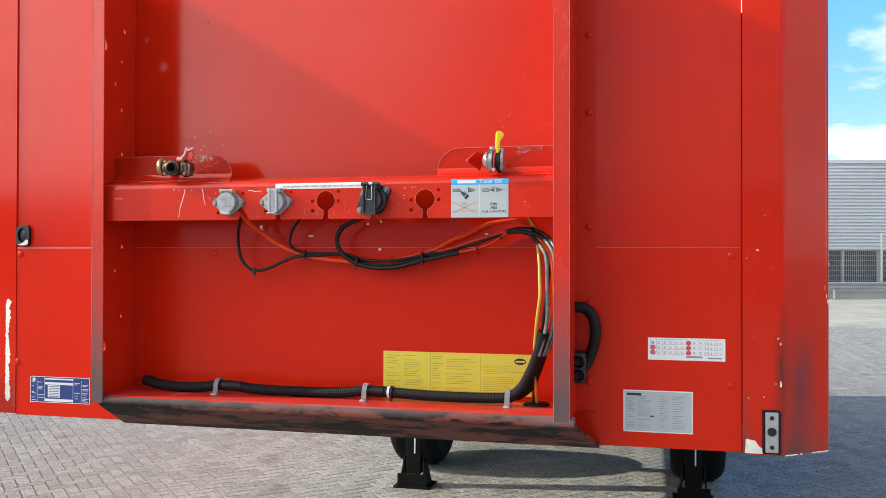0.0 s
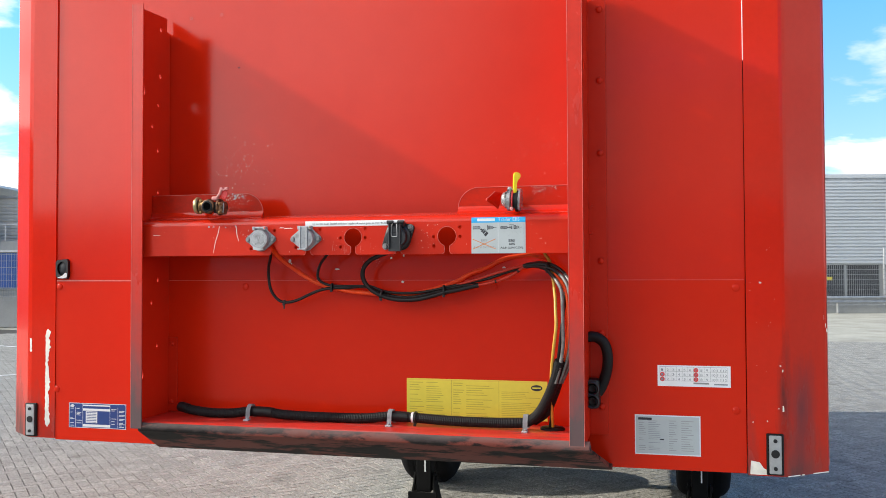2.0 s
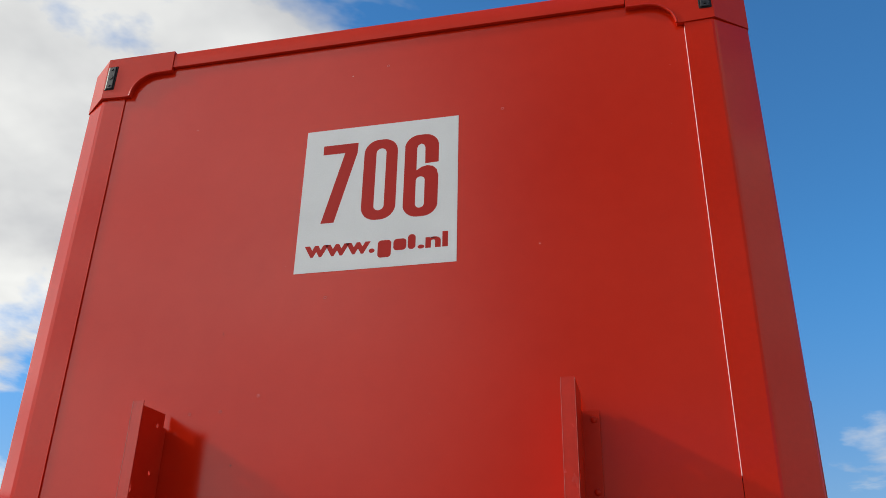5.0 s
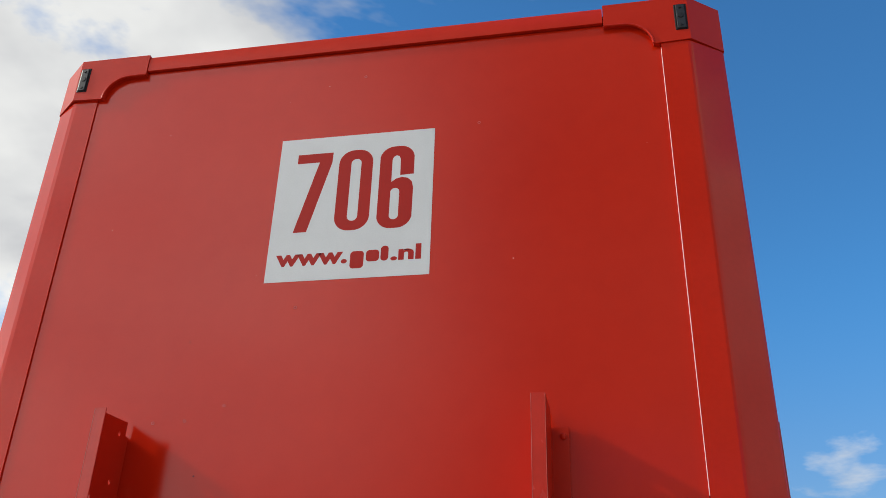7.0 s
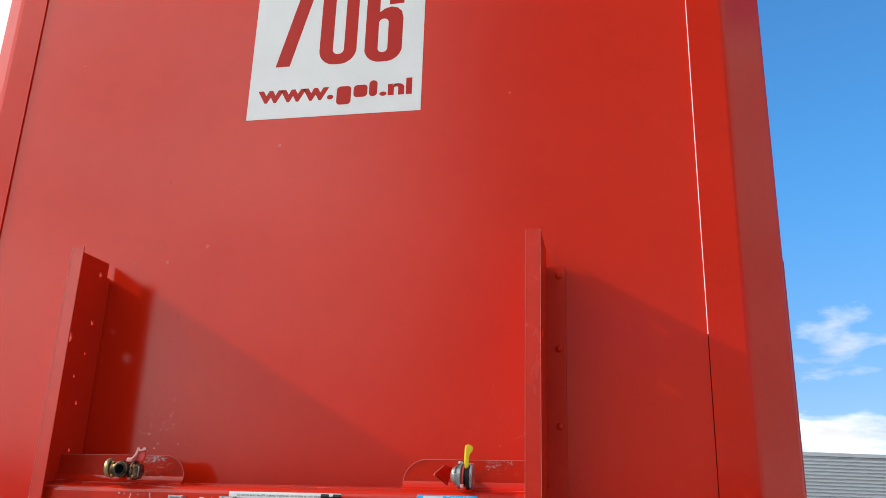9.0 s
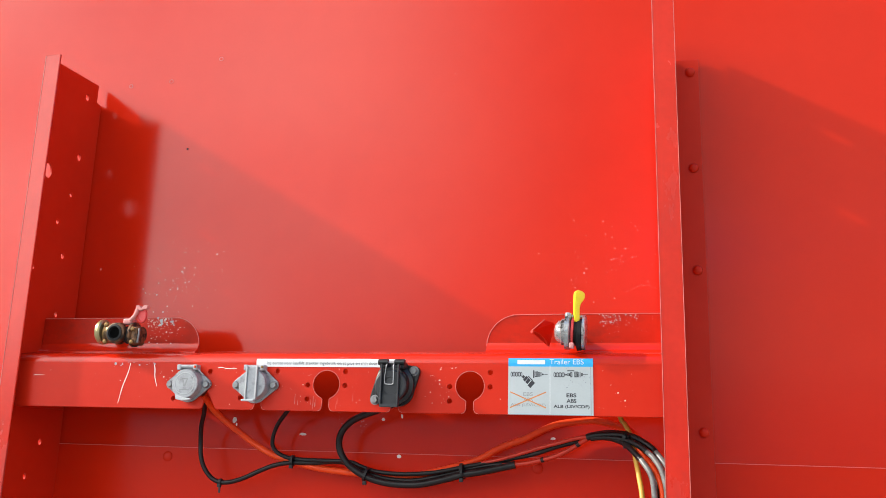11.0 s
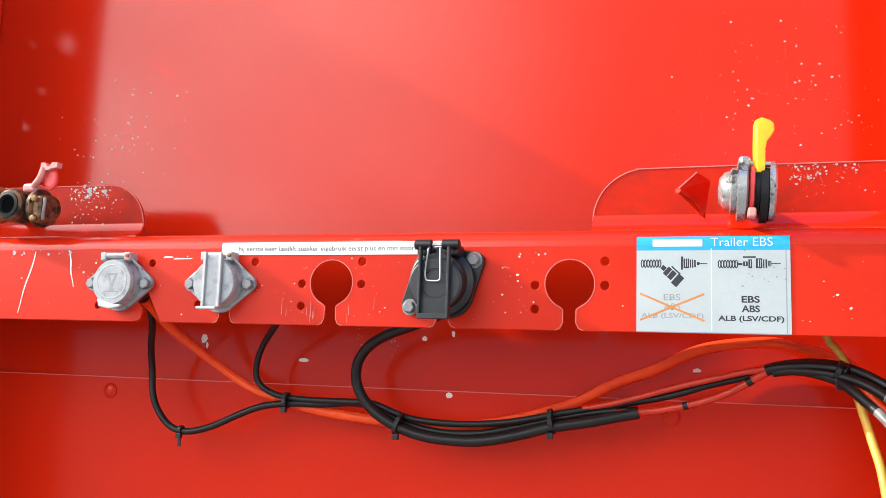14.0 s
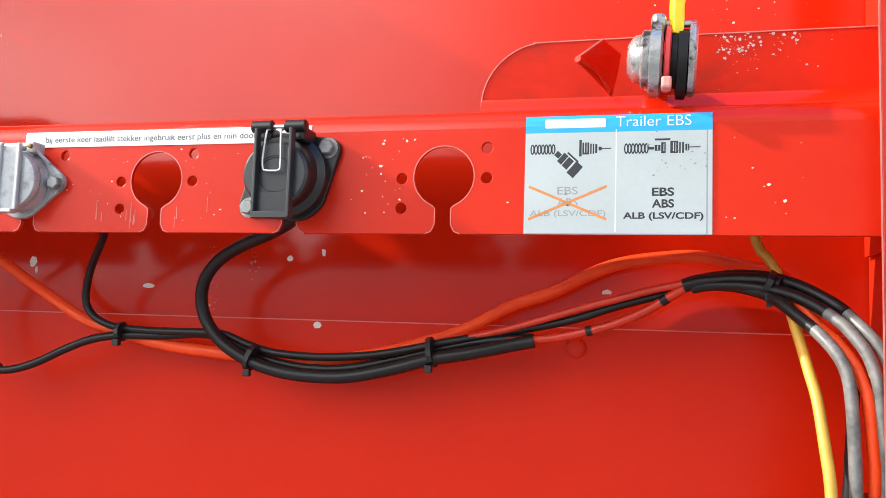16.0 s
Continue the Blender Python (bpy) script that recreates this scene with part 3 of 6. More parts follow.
landing_leg(-0.951, 4.20), landing_leg(1.126, 4.30)


def trailer_wheel(x, y):
    hub = along_x(x, y, 0.5) @ Matrix.Diagonal((1, 1, 1.16, 1))
    prof = []
    for k in range(0, 13):
        a = math.pi * (k / 12)
        prof.append((0.5 - 0.055 * abs(math.cos(a)) ** 5, -0.165 * math.cos(a)))
    prof = [(0.3, -0.14), (0.36, -0.172), (0.43, -0.172)] + prof[1:-1] + [(0.43, 0.172), (0.36, 0.172), (0.3, 0.14)]
    wheel = part("wheel", turned([(0.30, -0.12), (0.27, -0.1), (0.1, -0.02), (0.1, 0.08), (0.27, 0.1), (0.30, 0.12)], hub, 32), under_black, trailer, "black trailer wheel")
    part("tyre", turned(prof, hub, 48), tyre_mat, wheel, "worn black truck tyre", smooth=True)
    bm = bmesh.new()
    for gx in (-0.085, -0.03, 0.03, 0.085):
        turned([(0.5025, gx - 0.022), (0.5045, gx - 0.018), (0.5045, gx + 0.018), (0.5025, gx + 0.022)], hub, 48, bm)
    part("tread_rib", bm, tyre_mat, wheel)
    return wheel


for wy in (4.97, 6.29):
    trailer_wheel(-1.08, wy), trailer_wheel(1.175, wy - 0.02)
    part("axle", turned([(0.065, -0.9), (0.065, 0.9)], along_x(0.05, wy, 0.5), 16), under_black, trailer)

# front shelf beam: flat top, rolled front edge, face that slopes back to the panel's foot
SHELF_Z, FRONT = 1.390, -0.199
nose = [(FRONT + 0.02 - 0.02 * math.sin(a), SHELF_Z - 0.02 + 0.02 * math.cos(a)) for a in [k * math.pi / 12 for k in range(0, 8)]]
top_prof = [(-0.0035, SHELF_Z)] + nose[:3] + [(nose[2][0] + 0.003, nose[2][1] - 0.006)] + [(-0.0035, SHELF_Z - 0.006)]
shelf = part("front_shelf", extrude_x(top_prof, -0.642, 0.646), shelf_red, trailer, "red shelf along the foot of the front wall, grey with wear", smooth=True)
low_prof = nose[2:] + [(-0.012, Z_LOW - 0.006), (-0.0035, Z_LOW - 0.008), (-0.0035, Z_LOW + 0.01), (-0.02, Z_LOW + 0.012), (nose[-1][0] + 0.02, nose[-1][1])]
bm = extrude_x(low_prof, -0.63, 0.66)
for v in bm.verts:                       # the ends splay out towards the panel
    if v.co.x < 0:
        v.co.x -= 0.05 * (1 - min(1, abs(v.co.y) / 0.2))
    else:
        v.co.x += 0.05 * (1 - min(1, abs(v.co.y) / 0.2))
part("shelf_face", bm, scuffed, shelf, "sloping steel face rubbed black", smooth=True)


def upright(sign):
    s = sign
    xf, xb, yf, yb, z0, z1 = 0.612, 0.650, -0.194, -0.003, 1.372, 2.616
    if s < 0:
        xf, xb, yf, z1 = 0.619, 0.655, -0.195, 2.609

    def web_place(u, v, d):
        return (s * (xb - 0.004 + d), u, v)
    # bolt holes of the web: depth, height, half width, half height
    found = [(-0.055, 2.573, 0.0055, 0.008), (-0.058, 2.427, 0.0055, 0.008), (-0.069, 2.336, 0.004, 0.005), (-0.101, 2.266, 0.004, 0.006), (-0.071, 2.196, 0.0045, 0.0065), (-0.068, 2.068, 0.004, 0.006),
             (-0.150, 2.367, 0.011, 0.0165), (-0.156, 2.154, 0.003, 0.004), (-0.067, 1.800, 0.0045, 0.0065), (-0.100, 1.731, 0.004, 0.006), (-0.070, 1.60, 0.004, 0.006), (-0.150, 1.52, 0.010, 0.015)]
    holes = [circle(y, z, ry, 14, rz) for y, z, ry, rz in found]
    up = part("upright", plate([(yf, z0), (yb, z0), (yb, 2.572), (-0.02, 2.575), (-0.02, z1 + 0.008), (yf, z1)], holes, web_place, 0.004), red_steel, trailer,
              "red steel upright of folded section with bolt holes", smooth=False)
    bm = box(min(s * xf, s * xb), max(s * xf, s * xb), yf - 0.004, yf, z0 - 0.002, z1 + 0.002, 0.0015)
    lip = part("lip", bm, red_lip, up, "front lip rubbed grey at its foot")
    for ex in ((s * xf, s * (xb - 0.0004)) if s > 0 else (-xb,)):
        part("worn_edge", box(ex - 0.0004, ex + 0.0006, yf - 0.0044, yf - 0.0038, z0, z1), edge_grey, lip, "pale worn edge")
    bm = box(min(s * (xb - 0.002), s * 0.70), max(s * (xb - 0.002), s * 0.70), -0.0095, -0.0035, z0, 2.576, 0.0015)
    part("flange", bm, red_steel, up)
    for z in (2.548, 2.349, 2.148, 1.85, 1.65, 1.45):
        part("rivet", dome(s * 0.683, -0.0094, z, 0.0095, 0.008), red_steel, up, smooth=True)
    for z in (2.003, 1.928):
        hex_bolt(s * 0.655, -0.0094, z, 0.006, 0.006, up, red_steel)
    # the foot gusset in the corner
    gus = part("gusset", box(min(s * (xb - 0.004), s * (xb - 0.036)), max(s * (xb - 0.004), s * (xb - 0.036)), -0.0075, -0.0032, 1.392, 1.62, 0.001), red_steel, up)
    for z in (1.42, 1.60):
        part("rivet", dome(s * (xb - 0.018), -0.0074, z, 0.007, 0.005), red_steel, up, smooth=True)
    return up


upright(-1), upright(1)

# connector bar between the uprights, with keyhole cut-outs
BAR_Y, BZ0, BZ1, SOCK_Z = -0.175, 1.8690, 1.957, 1.917
TAB_Y, TZ = -0.100, 1.985


def keyhole(cx, r=0.0254, hw=0.0065):
    """One cut-out, walked from its left foot to its right foot."""
    foot = [(cx - hw - 0.008, BZ0), (cx - hw - 0.003, BZ0 + 0.002), (cx - hw, BZ0 + 0.008)]
    a0 = math.asin((hw + 0.0035) / r)
    ring = [(cx - r * math.sin(a), SOCK_Z - r * math.cos(a)) for a in [a0 + (2 * math.pi - 2 * a0) * k / 26 for k in range(27)]]
    neck = [(cx - hw, SOCK_Z - r * math.cos(a0) - 0.003)]
    neck2 = [(cx + hw, SOCK_Z - r * math.cos(a0) - 0.003)]
    return foot + neck + ring + neck2 + [(2 * cx - x, z) for x, z in reversed(foot)]


outline = [(-0.650, BZ0)]
outline += [(-0.232, BZ0), (-0.226, BZ0 + 0.003), (-0.224, BZ0 + 0.01), (-0.224, 1.885), (-0.238, 1.9), (-0.236, 1.915), (-0.222, 1.912), (-0.198, BZ0)]
for cx in (-0.113, 0.0195, 0.150, 0.286):
    outline += keyhole(cx)
outline += [(0.645, BZ0), (0.645, BZ1), (-0.650, BZ1)]
holes = []
for cx in (-0.113, 0.0195, 0.286):
    for dx, z in ((-0.036, 1.9155), (-0.036, 1.8905), (0.036, 1.9405), (0.036, 1.9155)):
        if cx > -0.1 or (dx, z) in ((-0.036, 1.8905), (0.036, 1.9405)):
            holes.append(circle(cx + dx, z, 0.0046, 12))
holes += [circle(-0.2145, 1.939, 0.0046, 12), circle(-0.2865, 1.888, 0.0046, 12)]
bar = part("connector_bar", plate(outline, holes, lambda u, v, d: (u, BAR_Y + d, v), 0.004, 0.0007), red_steel, trailer, "red folded connector bar with keyhole cut-outs")
for cx in (-0.113, 0.0195, 0.150, 0.286):
    rim_bm = bmesh.new()
    ring = [Vector((x, 0, z)) for x, z in keyhole(cx)]
    outs = []
    for k, p in enumerate(ring):
        d = ring[min(k + 1, len(ring) - 1)] - ring[max(k - 1, 0)]
        nrm = Vector((-d.z, 0, d.x)).normalized() * 0.0008
        outs.append(p + nrm)
    va = [rim_bm.verts.new((p.x, BAR_Y - 0.0003, p.z)) for p in ring]
    vb = [rim_bm.verts.new((p.x, BAR_Y - 0.0003, p.z)) for p in outs]
    for k in range(len(ring) - 1):
        rim_bm.faces.new((va[k], va[k + 1], vb[k + 1], vb[k]))
    part("worn_rim", rim_bm, edge_grey, bar, "pale worn rim of a cut-out")
bend = [(BAR_Y + 0.018 - 0.018 * math.cos(a), BZ1 - 0.0005 + 0.018 * math.sin(a)) for a in [k * math.pi / 16 for k in range(0, 9)]]
inner = [(BAR_Y + 0.018 - 0.014 * math.cos(a), BZ1 - 0.0005 + 0.014 * math.sin(a)) for a in [k * math.pi / 16 for k in range(8, -1, -1)]]
part("top_fold", extrude_x(bend + [(-0.097, TZ), (-0.097, TZ - 0.004)] + inner, -0.650, 0.645), red_fold, bar, smooth=True)
# unseen strip behind the fold, added to shade the wall under the bar
part("rear_flange", box(-0.646, 0.641, -0.0968, -0.064, TZ - 0.004, TZ), red_steel, bar)


def round_tab(pts):
    return plate(pts, (), lambda u, v, d: (u, TAB_Y + d, v), 0.005, 0.0009)


arc_r = [(0.3585 - 0.058 * math.cos(a), 1.995 + 0.058 * math.sin(a)) for a in [k * math.pi / 20 for k in range(0, 11)]]
arc_l = [(-0.342 + 0.056 * math.cos(a), 1.997 + 0.056 * math.sin(a)) for a in [k * math.pi / 20 for k in range(0, 11)]]
tab_r = part("coupling_tab", round_tab([(0.645, TZ), (0.645, 2.0535), (0.48, 2.0535)] + list(reversed(arc_r)) + [(0.300, TZ)]), red_tab, bar, "rounded red tab with flaked paint")
tab_l = part("coupling_tab", round_tab([(-0.650, TZ), (-0.650, 2.0535)] + list(reversed(arc_l)) + [(-0.2855, TZ)]), red_tab, bar, "rounded red tab with flaked paint")
for tab, arc in ((tab_r, arc_r + [(0.48, 2.0535), (0.644, 2.0535)]), (tab_l, arc_l + [(-0.45, 2.0535), (-0.648, 2.0535)])):
    part("worn_rim", tube([(x, TAB_Y - 0.0002, z) for x, z in arc], 0.0007, 6, 0.01), edge_grey, tab, "pale worn rim")
foot_prof = [(TAB_Y - 0.0005, TZ + 0.016), (TAB_Y - 0.003, TZ + 0.006), (TAB_Y - 0.009, TZ + 0.0005), (TAB_Y - 0.014, TZ - 0.002), (TAB_Y - 0.014, TZ - 0.006), (TAB_Y + 0.003, TZ - 0.006), (TAB_Y + 0.003, TZ + 0.016)]
for x0, x1 in ((-0.65, -0.286), (0.3005, 0.645)):
    part("fold", extrude_x(foot_prof, x0, x1), red_fold, bar, smooth=True)
for s, x in ((-1, -0.650), (1, 0.645)):
    part("end_plate", box(min(x, x - s * 0.004), max(x, x - s * 0.004), BAR_Y + 0.004, -0.01, BZ0, BZ1 + 0.01), red_steel, bar)

# rivets and small fittings of the front wall
for x, z in ((-1.046, 1.777), (-1.054, 1.447), (-0.389, 1.778), (1.036, 1.776), (1.034, 1.45), (0.382, 1.778)):
    part("rivet", dome(x, -0.003, z, 0.0105, 0.004), red_low, trailer, smooth=True)
lamp_hole = thing("reflector_holder", "black plastic marker holder with a broken edge", "marker light")
part("frame", plate([(-1.056, 1.812), (-1.048, 1.803), (-1.016, 1.803), (-1.011, 1.81), (-1.011, 1.858), (-1.016, 1.866), (-1.05, 1.864), (-1.057, 1.855)], [circle(-1.034, 1.836, 0.017, 16, 0.022)], lambda u, v, d: (u, -0.011 + d, v), 0.0112), plastic, lamp_hole)
part("lens", turned([(0.017, 0), (0.0165, 0.004), (0.01, 0.0075), (0, 0.0085)], at_front(-1.034, 0.0005, 1.836) @ Matrix.Diagonal((1, 1.25, 1, 1)), 20), plastic_grey, lamp_hole, smooth=True)
part("chipped_edge", plate([(-1.05, 1.806), (-1.03, 1.813), (-1.02, 1.822), (-1.013, 1.82), (-1.014, 1.808), (-1.03, 1.804)], (), lambda u, v, d: (u, -0.0125 + d, v), 0.0013), white_film, lamp_hole)


def corner_lamp(x, z, h, label, face=None, back=0.0):
    lampx = thing("marker_lamp", label, "marker light", "corner marker lamps")
    w = 0.031
    part("surround", box(x - 0.0215, x + 0.0215, -0.0195 + back, -0.0115 + back, z - 0.004, z + h + 0.004, 0.003), rubber, lampx, "black rubber surround")
    part("base", box(x - w / 2, x + w / 2, -0.0235 + back, -0.0192 + back, z, z + h, 0.003), face or zinc_light, lampx, "scratched metal face")
    part("lens", turned([(0.011, 0), (0.010, 0.0025), (0, 0.003)], at_front(x, -0.0234 + back, z + h * 0.52), 18), plastic, lampx, smooth=True)
    for zz in (z + 0.014, z + h - 0.014):
        part("screw", turned([(0.0055, 0), (0.005, 0.003), (0, 0.003)], at_front(x, -0.0234 + back, zz), 10), plastic, lampx)


corner_lamp(-1.145, 1.297, 0.099, "grey metal marker lamp on the corner post", back=0.007)
corner_lamp(1.128, 1.291, 0.1, "scratched grey marker lamp low on the corner post")
corner_lamp(-1.135, 3.945, 0.105, "grey marker lamp on the corner cap", plastic_grey)
corner_lamp(1.135, 3.95, 0.105, "grey marker lamp on the corner cap", plastic_grey)

# peeled strip, torn corner, scratches and flakes
rnd = random.Random(5)


def ragged_strip(x, z0, z1, w, y, lean=0.0, n=110):
    """A torn upright strip: one side nearly straight, the other jagged."""
    bm = bmesh.new()
    lv, rv = [], []
    for k in range(n + 1):
        z = z0 + (z1 - z0) * k / n
        jag = 0.30 * noise.noise(Vector((z * 140, x * 9, 0))) + 0.35 * noise.noise(Vector((z * 37, x * 9, 4))) + 0.25 * noise.noise(Vector((z * 11, x * 9, 8)))
        end = min(1, (k + 0.6) / 4, (n - k + 0.6) / 4)
        cx = x + lean * (z - z0)
        lv.append(bm.verts.new((cx - w * end * (0.42 + 0.16 * noise.noise(Vector((z * 90, 3, 1)))), y, z)))
        rv.append(bm.verts.new((cx + w * end * max(-0.15, 0.32 + jag), y, z)))
    for k in range(n):
        bm.faces.new((lv[k], rv[k], rv[k + 1], lv[k + 1]))
    return bm


part("peeled_paint", ragged_strip(-1.088, 1.325, 1.64, 0.021, -0.0056, 0.004), chip, trailer, "long ragged strip of peeled paint")
part("peeled_paint", ragged_strip(-1.152, 1.565, 1.61, 0.008, -0.0055), chip, trailer)
part("worn_edge", tube([(HALF + 0.0002, 0.079, 1.30), (HALF + 0.0002, 0.079, 1.9), (HALF + 0.0002, 0.079, 2.6)], 0.0011, 6, 0.1), edge_grey, trailer, "pale worn edge of the post")
for u0, u1 in ((0.0, 0.27), (0.33, 0.38), (0.60, 0.98)):
    part("chipped_edge", tube([(EDGE + (HALF - EDGE) * u, -0.0115 + 0.086 * u, Z_LOW - 0.001) for u in (u0, (u0 + u1) / 2, u1)], 0.0016, 6, 0.01), chip, trailer, "chipped lower edge of the post")
for z in (1.655, 1.668, 1.69):
    part("chip", ragged_strip(1.2735 - (z - 1.65) * 0.2, z, z + 0.012, 0.004, 0.0665, 0, 12), chip, trailer, "chip of bare primer")
part("peeled_paint", ragged_strip(1.150, 1.452, 1.468, 0.005, -0.0128), chip, trailer)
part("peeled_paint", ragged_strip(1.150, 1.555, 1.562, 0.005, -0.0128), chip, trailer)
bm = bmesh.new()
bm.faces.new([bm.verts.new((u, -0.0127, v)) for u, v in ((1.066, 1.286), (1.125, 1.286), (1.115, 1.296), (1.1, 1.303), (1.09, 1.318), (1.068, 1.322))])
part("peeled_paint", bm, chip, trailer, "bare patch at the corner")
for x, z, dx, dz in ((-0.386, 1.954, -0.020, -0.077), (-0.336, 1.955, 0.010, -0.045)):
    bm = bmesh.new()
    n = 8
    a = [bm.verts.new((x + dx * k / n + 0.001 * math.sin(k), BAR_Y - 0.0004, z + dz * k / n)) for k in range(n + 1)]
    b = [bm.verts.new((x + dx * k / n + 0.001 * math.sin(k) + 0.0022 * (1 - abs(k / n - 0.4)), BAR_Y - 0.0004, z + dz * k / n)) for k in range(n + 1)]
    for k in range(n):
        bm.faces.new((a[k], b[k], b[k + 1], a[k + 1]))
    part("scratch", bm, chip, bar, "pale scratch in the paint")
gauss = lambda r: (min(0.99, max(0.01, r.gauss(0.5, 0.24))), min(0.99, max(0.01, r.gauss(0.45, 0.26))))
in_hole = lambda x, z: any(math.hypot(x - c, z - SOCK_Z) < 0.031 for c in (-0.118, 0.0195, 0.15, 0.286)) or any(abs(x - c) < 0.012 and z < 1.9 for c in (-0.113, 0.0195, 0.15, 0.286, -0.21)) or x > 0.34 or any(math.hypot(x - h[0][0] + 0.0046, z - h[0][1]) < 0.007 for h in holes)
speckle("flake", tab_r, 0.505, 0.60, 1.99, 2.0525, TAB_Y - 0.0004, 120, 0.0020, 1, mat=tab_flake, weight=lambda r: (min(0.99, abs(r.gauss(0.1, 0.35))), 1 - min(0.98, abs(r.gauss(0.05, 0.22)))))
speckle("flake", tab_l, -0.405, -0.30, 2.0, 2.052, TAB_Y - 0.0004, 110, 0.0026, 2, weight=lambda r: (min(0.98, abs(r.gauss(0.25, 0.28))), 1 - min(0.98, abs(r.gauss(0, 0.4)))), avoid=lambda x, z: math.hypot(x + 0.342, z - 1.997) > 0.054 and x > -0.342)
speckle("flake", tab_l, -0.385, -0.345, 2.035, 2.053, TAB_Y - 0.0004, 24, 0.006, 22, mat=zinc)
speckle("flake", trailer, 0.38, 0.66, 2.09, 2.27, -0.0004, 150, 0.0017, 3, weight=gauss)
speckle("flake", trailer, -0.52, -0.30, 2.08, 2.25, -0.0004, 110, 0.0024, 4, weight=gauss)
for x, z, w, h in ((-0.094, 1.830, 0.009, 0.0035), (-0.245, 1.855, 0.005, 0.009), (-0.240, 1.846, 0.003, 0.005), (0.076, 1.862, 0.004, 0.004), (0.114, 1.869, 0.003, 0.005), (0.111, 1.792, 0.005, 0.005), (0.411, 1.833, 0.007, 0.003)):
    rr_ = random.Random(int(x * 999))
    bm = bmesh.new()
    bm.faces.new([bm.verts.new((x + w * rr_.uniform(0.6, 1.1) * math.cos(k * 0.785), -0.0005 if z > Z_SEAM else -0.0036, z + h * rr_.uniform(0.6, 1.1) * math.sin(k * 0.785))) for k in range(8)])
    part("chip", bm, chip, trailer, "chip of bare primer")
speckle("flake", bar, -0.6, 0.6, 1.872, 1.95, BAR_Y - 0.0004, 60, 0.0016, 8, avoid=in_hole)
speckle("flake", bar, -0.42, -0.33, 1.948, 1.957, BAR_Y - 0.0006, 14, 0.004, 18, mat=zinc)
speckle("flake", bar, 0.205, 0.262, 1.885, 1.953, BAR_Y - 0.0004, 26, 0.0021, 51, avoid=in_hole)
speckle("flake", bar, 0.50, 0.62, 1.88, 1.953, BAR_Y - 0.0004, 12, 0.0024, 52)
speckle("flake", bar, -0.33, -0.27, 1.885, 1.95, BAR_Y - 0.0004, 12, 0.0022, 53)
speckle("flake", bar, -0.08, 0.08, 1.871, 1.952, BAR_Y - 0.0004, 30, 0.0014, 54, avoid=in_hole)
rnd = random.Random(61)
bm = bmesh.new()                         # fine runs and rubs round the second cut-out
for _ in range(22):
    x, z, h = rnd.gauss(0.012, 0.022), rnd.uniform(1.871, 1.893), rnd.uniform(0.006, 0.018)
    if not in_hole(x, z) and not in_hole(x, z + h):
        w = rnd.uniform(0.0003, 0.0008)
        bm.faces.new([bm.verts.new(p) for p in ((x - w, BAR_Y - 0.0004, z), (x + w, BAR_Y - 0.0004, z), (x + w * 0.4, BAR_Y - 0.0004, z + h), (x - w * 0.6, BAR_Y - 0.0004, z + h))])
tagged(part("scratches", bm, edge_grey, bar), "fine pale scratches in the red paint", kind="stuff")
for x0, x1, z, w in ((-0.186, -0.160, 1.9445, 0.0009), (-0.20, -0.186, 1.9465, 0.0013), (-0.60, -0.575, 1.93, 0.0007)):
    bm = bmesh.new()
    bm.faces.new([bm.verts.new(p) for p in ((x0, BAR_Y - 0.0004, z - w), (x1, BAR_Y - 0.0004, z - w * 0.5), (x1, BAR_Y - 0.0004, z + w * 0.4), (x0 + 0.003, BAR_Y - 0.0004, z + w))])
    part("scratch", bm, chip, bar, "pale scratch in the paint")
speckle("flake", trailer, 1.07, 1.155, 1.35, 1.9, -0.0126, 16, 0.004, 9)
speckle("flake", trailer, -1.0, 1.0, 2.5, 3.9, -0.0004, 14, 0.003, 10)
for x, z, deep in ((-0.156, 2.987, 0), (-0.351, 2.669, 0), (-0.579, 2.619, 0), (-0.474, 2.623, 0), (-0.500, 2.883, 1), (-0.415, 2.454, 1), (0.013, 3.892, 0), (0.433, 3.645, 0)):
    if deep:
        part("pit", turned([(0.0026, 0), (0.0022, 0.0004), (0.0, 0.0004)], at_front(x, -0.0001, z), 10), gap_black, trailer, "small dark pit in the paint")
    else:
        part("dent", turned([(0.0034, 0), (0.0038, 0.0005), (0.0048, 0.0005), (0.0054, 0)], at_front(x, -0.0001, z), 14), dent_pink, trailer, "small pitted dent with a pale rim")
for x, z0, z1, w, sd in ((0.022, 1.855, 1.94, 0.010, 41), (-0.012, 1.80, 1.875, 0.008, 42), (0.035, 1.83, 1.90, 0.006, 43)):
    speckle("flake", trailer, x - w, x + w, z0, z1, -0.0004, 26, 0.0022, sd, edge_grey)


# ---- stickers and lettering on the front wall ----
def sheet(name, label, x0, x1, z0, z1, y, mat, category="sticker", th=0.0007, r=0.0):
    t = thing(name, label, category)
    part("film", box(x0, x1, y - th, y, z0, z1), mat, t)
    return t


def bars(parent, rows, x0, x1, z0, z1, y, mat, seed, fill=0.9, ragged=0.35):
    """Unreadable print as plain bars, one mesh."""
    rnd_ = random.Random(seed)
    bm = bmesh.new()
    step = (z1 - z0) / rows
    for k in range(rows):
        w = (x1 - x0) * fill * (1 - ragged * rnd_.random())
        if rnd_.random() < 0.12:
            continue
        z = z1 - (k + 0.75) * step
        box(x0, x0 + w, y - 0.0002, y, z, z + step * 0.26, 0, bm)
    return part("print", bm, mat, parent)


fleet = sheet("fleet_number_sign", "white film sign with large red fleet number", -0.275, 0.279, 3.079, 3.6375, 0.0, white_film, "sign")
SY = -0.0009


